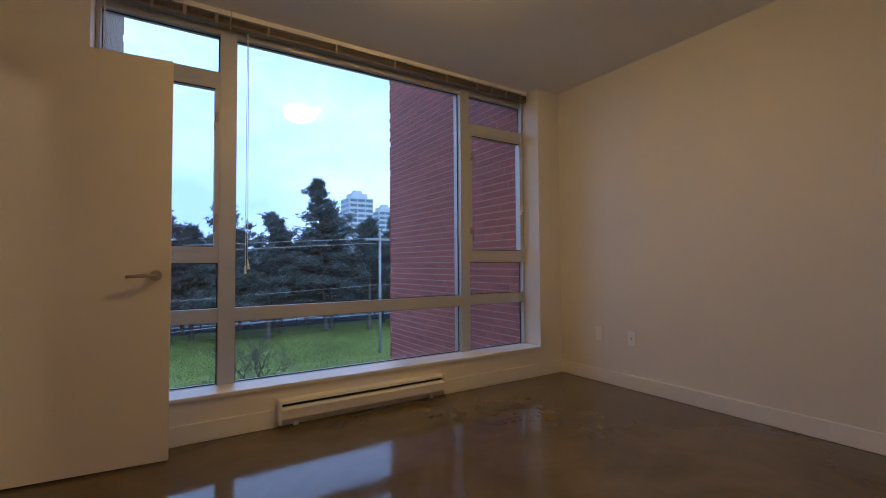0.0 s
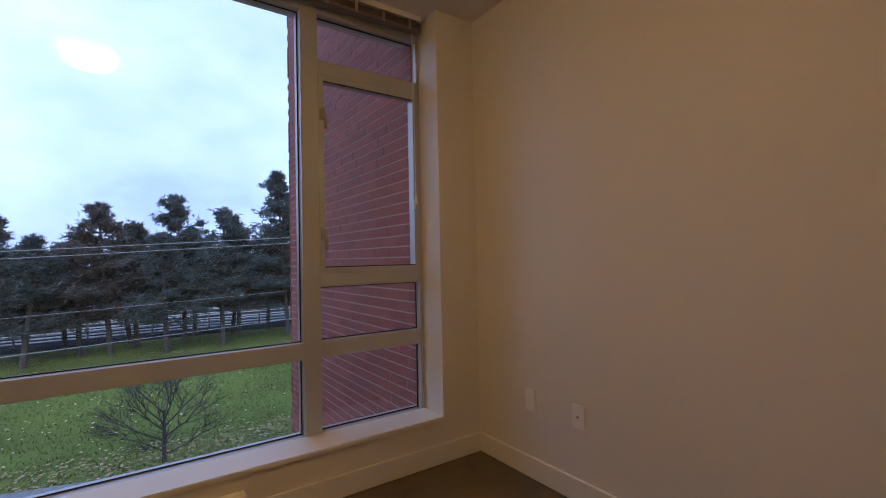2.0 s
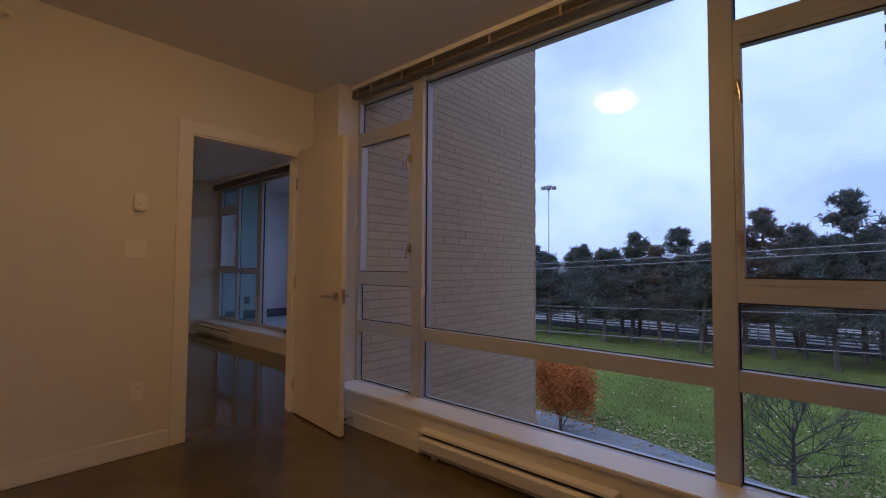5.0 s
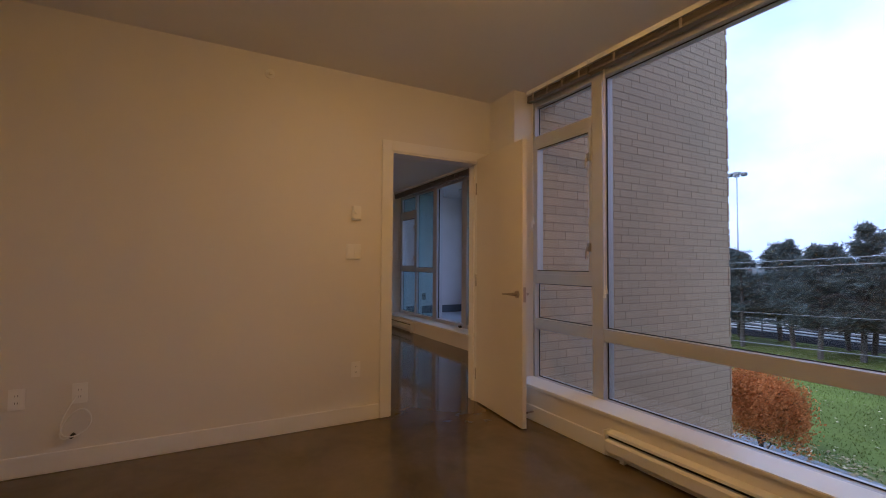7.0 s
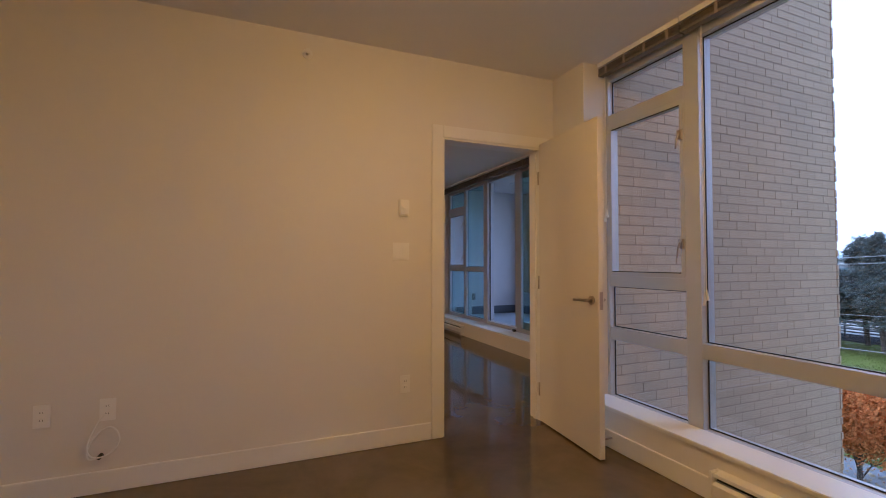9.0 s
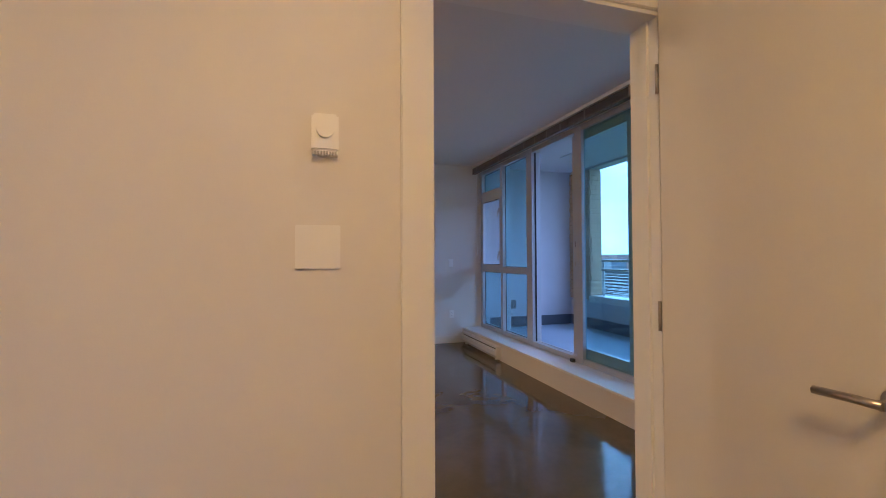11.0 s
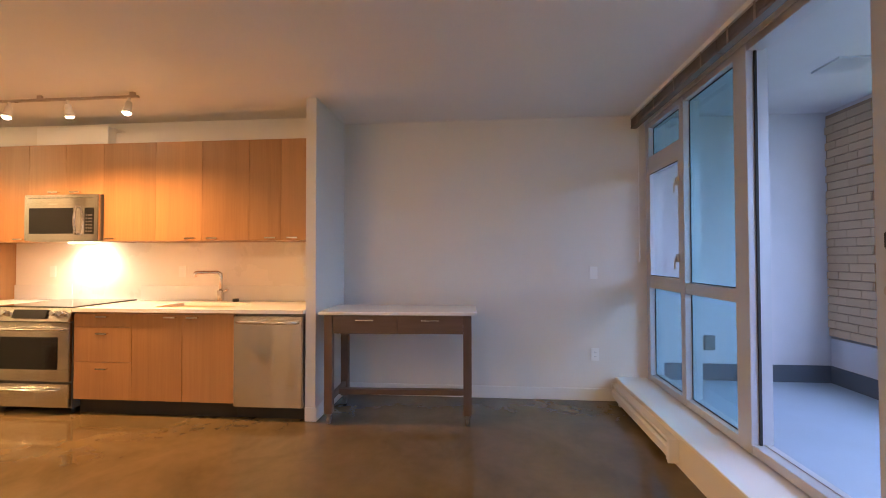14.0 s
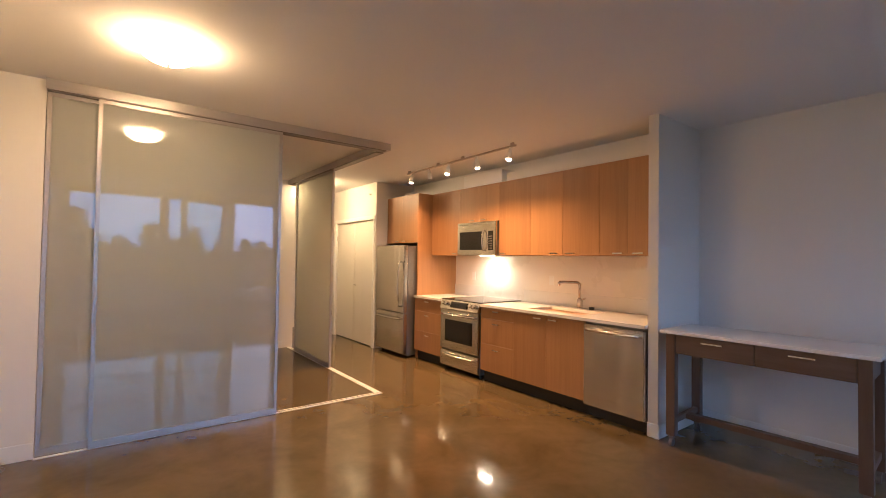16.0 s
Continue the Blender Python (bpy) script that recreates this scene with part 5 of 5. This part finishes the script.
def fallen(v, f, x, y):
    a, s = rng.uniform(0, 6.28), rng.uniform(0.025, 0.06)
    i = len(v)
    z = GZ + rng.uniform(0.035, 0.06)
    for k in range(4):
        b = a + k * 1.571
        v.append((x + s * math.cos(b) * (1 if k % 2 else 0.6), y + s * math.sin(b) * (1 if k % 2 else 0.6), z + rng.uniform(-0.01, 0.02)))
    f.append((i, i + 1, i + 2, i + 3))


scatter("grass_blades", 80000, -16, 16, 6.5, 30.4, blade, M_GRASS, "short green grass", "grass")
M_LEAFB = mat("brown_leaves", (0.33, 0.245, 0.13), 0.85, var=0.5, scale=2, fine=14, rnd=0.8, bump=0)
scatter("brown_leaf_litter", 9000, -9, 9, 6.5, 13.5, fallen, M_LEAFB, "brown fallen leaves on the lawn near the wall", "leaves")
scatter("leaf_litter", 2600, -14, 14, 6.5, 28, fallen, M_LEAF, "fallen pale leaves on the lawn", "leaves")

# railway tracks
for k, y in enumerate((34.5, 38.0, 42.0, 46.5, 52.0, 59.0, 68.0, 79.0)):
    tr = thing("railway_track", 0, y, GZ, "shining steel rails on a gravel bed", "railway track", "railway tracks")
    for dy in (-0.72, 0.72):
        bm = bmesh.new()
        bx(bm, -250, 250, y + dy - 0.035, y + dy + 0.035, GZ, GZ + 0.07)
        part("rail", bm, M_STEELRAIL, tr)
# rail fence along the yard
fence = thing("fence", 0, 32.5, GZ, "low dark wire fence before the railway", "fence")
for k in range(25):
    rod("post", (-36 + 3 * k, 32.5, GZ), (-36 + 3 * k, 32.5, GZ + 1.3), 0.05, M_POLE, fence, seg=8)
for z in (0.5, 1.25):
    rod("wire", (-36, 32.5, GZ + z), (36, 32.5, GZ + z), 0.02, M_CABLE, fence, seg=6)


def tuft(v, f, c, r, n, rg, flat=0.6):
    """A ragged spray of short needle blades round a twig end."""
    for _ in range(n):
        d = Vector((rg.gauss(0, 1), rg.gauss(0, 1), rg.gauss(0, flat) + 0.3)).normalized()
        s = d.cross(Vector((rg.random(), rg.random(), rg.random()))).normalized() * r * 0.20
        b = c + d * r * rg.uniform(0.0, 0.25)
        t = c + d * r * rg.uniform(0.7, 1.2)
        i = len(v)
        v += [tuple(b - s * 0.6), tuple(b + s * 0.6), tuple(t)]
        f.append((i, i + 1, i + 2))


def pine(x, y, h, seed, material, label):
    """A pine: leaning tapered trunk, bare low stem, limbs carrying flat pads of needle sprays."""
    rg = random.Random(seed)
    t = thing("pine_tree", x, y, GZ, label, "tree", "pines along the railway")
    bm = bmesh.new()
    top = Vector((x + rg.uniform(-0.35, 0.35), y + rg.uniform(-0.3, 0.3), GZ + h))
    base = Vector((x + rg.uniform(-0.5, 0.5), y, GZ))
    mid = base.lerp(top, 0.5) + Vector((rg.uniform(-0.15, 0.15), 0, 0))
    cyl(bm, base, mid, 0.125, 0.085, 8)
    cyl(bm, mid, top, 0.085, 0.02, 8)
    v, f = [], []
    levels = int(h * 2.2)
    wide = h * rg.uniform(0.36, 0.46)
    for k in range(levels):
        g0 = k / levels
        fr_ = 0.25 + 0.75 * g0
        c = base.lerp(mid, fr_ * 2) if fr_ < 0.5 else mid.lerp(top, fr_ * 2 - 1)
        reach = wide * (1.0 - g0 ** 1.45) * (0.88 + 0.12 * math.sin(g0 * 8 + seed)) + 0.14
        for j in range(rg.randint(4, 6)):
            a = rg.uniform(0, 6.283)
            L = reach * rg.uniform(0.45, 1.12)
            e = c + Vector((math.cos(a) * L, math.sin(a) * L, L * rg.uniform(-0.05, 0.35)))
            cyl(bm, c, e, 0.04, 0.01, 5)
            for q in range(rg.randint(4, 6)):
                p = c.lerp(e, rg.uniform(0.35, 1.05))
                w = rg.uniform(0.14, 0.30) * (1.15 - 0.75 * g0)
                for _ in range(9):
                    tuft(v, f, p + Vector((rg.gauss(0, w), rg.gauss(0, w), rg.gauss(0.04, 0.10))), rg.uniform(0.13, 0.27), 6, rg)
    for k in range(5):
        tuft(v, f, top - Vector((0, 0, 0.16 * k)), 0.2 + 0.05 * k, 14, rg, 1.0)
    part("trunk", bm, M_BARK, t, "dark bark trunk and limbs")
    me = bpy.data.meshes.new("crown")
    me.from_pydata(v, [], f)
    me.materials.append(material)
    o = new("crown", me)
    o.parent = t
    o.matrix_parent_inverse = Matrix.Translation(-t.location)
    return t


# x, height, dull or not; the tall ones stand to the east
prg = random.Random(77)
ROW = ((-13.6, 5.2, 0), (-11.5, 5.6, 0), (-9.8, 5.0, 0), (-8.2, 5.6, 0), (-6.7, 5.3, 0), (-5.2, 6.2, 0), (-3.9, 5.4, 1), (-2.7, 6.4, 0), (-1.3, 5.5, 0), (0.0, 5.8, 1), (0.8, 7.1, 1), (2.1, 6.3, 0), (3.2, 5.6, 0),
       (4.2, 7.8, 0), (5.6, 6.9, 0), (7.0, 6.5, 1), (8.9, 9.3, 0), (10.2, 7.6, 0), (11.8, 7.0, 0), (13.5, 7.2, 1), (15.5, 7.0, 0), (18.0, 7.4, 0), (21.0, 7.2, 0), (24.5, 7.6, 0))
PINES = [(x, prg.uniform(25.6, 28.4), h, i + 1, k) for i, (x, h, k) in enumerate(ROW)]
PINES += [(-14.5 + 2.35 * i + prg.uniform(-0.6, 0.6), prg.uniform(29.0, 30.2), prg.uniform(4.6, 5.6) + (0.9 if i > 6 else 0), 60 + i, i % 3 == 1) for i in range(15)]
for x, y, h, s, k in PINES:
    pine(x, y, h, s, M_PINE2 if k else M_PINE, "dull brownish pine beside the railway" if k else "dark green pine beside the railway")


def branching(bm, p, d, L, r, depth, rg, tips):
    q = p + d * L
    cyl(bm, p, q, r, r * 0.65, 5)
    if depth == 0:
        tips.append(q)
        return
    for _ in range(rg.randint(3, 4) if depth > 1 else 3):
        nd = (d + Vector((rg.gauss(0, 0.52), rg.gauss(0, 0.52), rg.gauss(0.1, 0.25)))).normalized()
        branching(bm, q, nd, L * rg.uniform(0.62, 0.85), r * 0.6, depth - 1, rg, tips)


def small_tree(x, y, h, seed, leaves, label):
    """A low tree: short stem and limbs fanning from near the ground, upright when in leaf."""
    rg = random.Random(seed)
    t = thing("small_tree", x, y, GZ, label, "tree")
    bm = bmesh.new()
    p = Vector((x, y, GZ))
    cyl(bm, p, p + Vector((0, 0, h * 0.55)), 0.05, 0.022, 7)
    tips = []
    limbs = 11 if leaves else 13
    for k in range(limbs):
        a = k * 2.4 + rg.uniform(-0.2, 0.2)
        out = 0.5 if leaves else 1.0
        d = Vector((math.cos(a) * out, math.sin(a) * out, rg.uniform(0.9, 1.3) if leaves else 0.35 + 0.07 * k)).normalized()
        branching(bm, p + Vector((0, 0, h * ((0.03 if leaves else 0.08) + 0.036 * k))), d, h * (0.19 if leaves else 0.25), 0.018, 4, rg, tips)
    part("trunk", bm, M_BARK, t, "bare dark branches" if not leaves else "dark trunk and branches")
    if leaves:
        v, f = [], []
        for q in tips:
            for _ in range(leaves):
                c = q + Vector((rg.gauss(0, 0.11), rg.gauss(0, 0.11), rg.gauss(0, 0.16)))
                n1 = Vector((rg.gauss(0, 1), rg.gauss(0, 1), rg.gauss(0, 1))).normalized()
                u = n1.orthogonal().normalized() * rg.uniform(0.02, 0.042)
                w = n1.cross(u)
                i = len(v)
                v += [tuple(c - u), tuple(c - w * 0.6), tuple(c + u), tuple(c + w * 0.6)]
                f.append((i, i + 1, i + 2, i + 3))
        me = bpy.data.meshes.new("crown")
        me.from_pydata(v, [], f)
        me.materials.append(M_ORANGE)
        o = new("crown", me)
        o.parent = t
        o.matrix_parent_inverse = Matrix.Translation(-t.location)
        o["label"] = "orange autumn leaves"
    return t


small_tree(2.68, 12.2, 2.0, 21, 0, "small bare tree with a wide spread of twigs")
small_tree(-1.98, 11.7, 1.95, 22, 18, "small tree with orange autumn leaves")

# power lines and utility pole
pole = thing("utility_pole", 9.3, 19.0, GZ, "grey wooden utility pole with a crossarm", "utility pole")
rod("shaft", (9.3, 19, GZ), (9.3, 19, 2.6), 0.07, M_POLE, pole, r1=0.055, seg=10)
box("crossarm", 8.6, 10.0, 18.95, 19.05, 2.15, 2.25, M_POLE, pole)
lines = thing("power_lines", 0, 19, 1.9, "thin grey power lines", "power lines")
for y, za, zb, r in ((18.6, 2.25, 1.4, 0.010), (19.4, 2.05, 1.2, 0.010), (19.0, -1.0, -0.6, 0.010), (19.2, 0.1, 0.5, 0.006)):
    bm = bmesh.new()
    pts = []
    for i in range(17):
        f_ = i / 16
        pts.append(Vector((9.3 - 70 * f_, y, za + (zb - za) * f_ - 1.1 * math.sin(math.pi * f_))))
    for a, b in zip(pts, pts[1:]):
        cyl(bm, a, b, r, seg=5)
    part("wire", bm, M_CABLE, lines)
    rod("wire", (9.3, y, za), (60, y, za + 0.3), r, M_CABLE, lines, seg=5)


def mast(x, y, z1):
    m = thing("light_mast", x, y, GZ, "tall grey floodlight mast", "light mast", "floodlight masts")
    rod("shaft", (x, y, GZ), (x, y, z1), 0.15, M_MAST, m, r1=0.10, seg=8)
    rod("ring", (x, y, z1 - 0.1), (x, y, z1 + 0.15), 0.7, M_MAST, m, seg=12)
    for k in range(6):
        a = k * math.pi / 3
        box("floodlight", x + 1.2 * math.cos(a) - 0.35, x + 1.2 * math.cos(a) + 0.35, y + 1.2 * math.sin(a) - 0.35, y + 1.2 * math.sin(a) + 0.35, z1 - 0.5, z1 - 0.11, M_POLE, m)


mast(-39.5, 82, 17.5)
mast(-87.5, 84, 15.5)


def tower(x, y, w, h, label):
    t = thing("tower_block", x, y, GZ, label, "tower block", "distant towers")
    box("wall", x - w / 2, x + w / 2, y - w / 2, y + w / 2, GZ, h, M_TOWER, t)
    box("penthouse", x - w * 0.32, x + w * 0.32, y - w * 0.32, y + w * 0.32, h, h + w * 0.2, M_TOWER, t)
    box("penthouse", x - w * 0.16, x + w * 0.16, y - w * 0.16, y + w * 0.16, h + w * 0.2, h + w * 0.34, M_TOWER, t)
    n = int(h / 3.4)
    for k in range(n):
        z = h - 3.4 * k
        for a, b in ((-0.46, -0.18), (-0.14, 0.14), (0.18, 0.46)):
            box("window", x + a * w, x + b * w, y - w / 2 - 0.15, y - w / 2 - 0.01, z - 2.7, z - 0.9, M_TWIN, t)
        box("window", x - w / 2 - 0.15, x - w / 2 - 0.01, y - w * 0.4, y + w * 0.4, z - 2.7, z - 0.9, M_TWIN, t)


tower(115, 288, 17, 46, "pale concrete tower block with glass bands")
tower(141, 300, 15, 40, "pale concrete tower block with glass bands, farther off")

# low buildings and haze beyond the yard
rg = random.Random(11)
M_LOWS = [mat("low_render", (0.34, 0.35, 0.36), 0.85, var=0.1, scale=0.1, fine=2, bump=0), mat("low_brick", (0.22, 0.13, 0.11), 0.85, var=0.1, scale=0.1, fine=2, bump=0), mat("low_grey", (0.18, 0.20, 0.22), 0.85, var=0.1, scale=0.1, fine=2, bump=0)]
for k in range(26):
    x = -215 + k * 8.5 + rg.uniform(-3, 3)
    y = rg.uniform(95, 160)
    w, d, h = rg.uniform(8, 18), rg.uniform(8, 14), rg.uniform(2.4, 5.2)
    b = thing("low_building", x, y, GZ, "low flat-roofed building beyond the railway", "building", "low buildings")
    box("wall", x - w / 2, x + w / 2, y - d / 2, y + d / 2, GZ, GZ + h, M_LOWS[k % 3], b)
    box("roof", x - w / 2 - 0.2, x + w / 2 + 0.2, y - d / 2 - 0.2, y + d / 2 + 0.2, GZ + h, GZ + h + 0.3, M_TOWER, b)
    for j in range(int(w / 3)):
        xx = x - w / 2 + 1.2 + 3 * j
        box("window", xx, xx + 1.4, y - d / 2 - 0.08, y - d / 2 - 0.005, GZ + h * 0.45, GZ + h * 0.8, M_TWIN, b)
hill = bmesh.new()
hv = []
for i in range(61):
    x = -1500 + 50 * i
    hv.append((hill.verts.new((x, 1500, GZ)), hill.verts.new((x, 1560, 22 + 14 * noise.noise(Vector((i * 0.21, 0, 0))) + 8 * noise.noise(Vector((i * 0.6, 3, 0)))))))
for a, b in zip(hv, hv[1:]):
    hill.faces.new((a[0], b[0], b[1], a[1]))
structure(link("backdrop", hill, mat("hill_haze", (0.23, 0.31, 0.38), 1.0, var=0.1, scale=0.004, fine=0.05, bump=0)), "hazy blue hills on the horizon", "backdrop")


# ---- brick fins either side of the bedroom window ----
BRICK_L, BRICK_H, JOINT = 0.25, 0.076, 0.009


def brick_mesh(name, ln, material, axis="y"):
    bm = bmesh.new()
    d = 0.03
    a = (-d / 2, d / 2, -ln / 2, ln / 2) if axis == "y" else (-ln / 2, ln / 2, -d / 2, d / 2)
    bx(bm, a[0], a[1], a[2], a[3], -(BRICK_H - JOINT) / 2, (BRICK_H - JOINT) / 2)
    bmesh.ops.bevel(bm, geom=list(bm.edges), offset=0.0012, segments=1, affect="EDGES")
    me = bpy.data.meshes.new(name)
    bm.to_mesh(me)
    bm.free()
    me.materials.append(material)
    return me


def brick_face(owner, axis, fixed, out, u0, u1, z0, z1, near0, near1, material, seed, head=0.0025):
    """Courses of bricks on a face: near ones as single objects, the rest joined."""
    rg = random.Random(seed)
    full = brick_mesh("brick", BRICK_L - JOINT, material, axis)
    count = 0
    v, f = [], []
    proto = [tuple(q.co) for q in full.vertices]
    polys = [tuple(p.vertices) for p in full.polygons]
    nz = int((z1 - z0) / BRICK_H)
    for r in range(nz):
        z = z0 + (r + 0.5) * BRICK_H
        off = ((0.0, 0.5)[r % 2] + rg.uniform(-0.14, 0.14)) * BRICK_L + (BRICK_L if r % 2 == 0 else 0.0)
        u = u0 - off
        while u < u1 - 0.02:
            a, b = max(u, u0), min(u + BRICK_L, u1)
            if b - a > 0.05:
                c, s = (a + b) / 2, (b - a - head) / (BRICK_L - JOINT)
                o = fixed + out * (-0.0065 + rg.uniform(-0.001, 0.001))
                loc = (o, c, z) if axis == "y" else (c, o, z)
                sc = (1, s, 1) if axis == "y" else (s, 1, 1)
                if near0 <= z <= near1 and count < 300:
                    k = new("brick", full)
                    k.location, k.scale = loc, sc
                    k.parent = owner
                    count += 1
                else:
                    i = len(v)
                    v.extend(tuple(p[j] * sc[j] + loc[j] for j in range(3)) for p in proto)
                    f.extend(tuple(i + w for w in p) for p in polys)
            u += BRICK_L
    me = bpy.data.meshes.new("brickwork")
    me.from_pydata(v, [], f)
    me.materials.append(material)
    o = new("brickwork", me)
    o.parent = owner
    o["kind"] = "stuff"


FIN_W, FIN_E = 0.315, 3.72
fw = structure(box("brick_wall_west", FIN_W - 0.3, FIN_W - 0.012, GLASS_B + 0.062, 6.39, -3.2, 6.5, M_TANMORTAR), "tan brick side wall beside the bedroom window", "wall")
brick_face(fw, "y", FIN_W - 0.018, 1, GLASS_B + 0.062, 6.40, -3.2, 6.4, 0.3, 2.2, M_TANBRICK, 31)
brick_face(fw, "x", 6.394, 1, FIN_W - 0.29, FIN_W, -3.2, 6.4, 9, 9, M_TANBRICK, 32)
fe = structure(box("brick_wall_east", FIN_E + 0.012, FIN_E + 0.5, GLASS_B + 0.062, 6.41, -3.2, 6.5, M_REDMORTAR), "red brick side wall beside the bedroom window", "wall")
brick_face(fe, "y", FIN_E + 0.018, -1, GLASS_B + 0.062, 6.42, -3.2, 6.4, 0.3, 2.2, M_REDBRICK, 33, 0.007)
brick_face(fe, "x", 6.414, 1, FIN_E, FIN_E + 0.49, -3.2, 6.4, 9, 9, M_REDBRICK, 34)
bp_ = structure(box("brick_pier", -5.6, -4.80, 6.19, 6.40, 0.602, 2.684, M_TANMORTAR), "tan brick pier at the balcony corner", "wall")
brick_face(bp_, "y", -4.794, 1, 6.19, 6.40, 0.602, 2.68, 0.6, 2.6, M_TANBRICK, 35)
brick_face(bp_, "x", 6.184, -1, -5.345, -4.80, 0.602, 2.68, 9, 9, M_TANBRICK, 36)
wall("facade", [(-0.12, FIN_W - 0.05, GLASS_B + 0.2, GLASS_B + 0.4, -3.2, 6.5), (FIN_W - 0.012, FIN_E + 0.012, GLASS_B + 0.12, GLASS_B + 0.3, -3.2, 0.05), (FIN_W - 0.012, FIN_E + 0.012, GLASS_B + 0.12, GLASS_B + 0.3, 2.66, 6.5), (-0.13, 0.0, 4.45, 6.2, 0, 2.62)], M_BALC, "pale stucco outer wall")
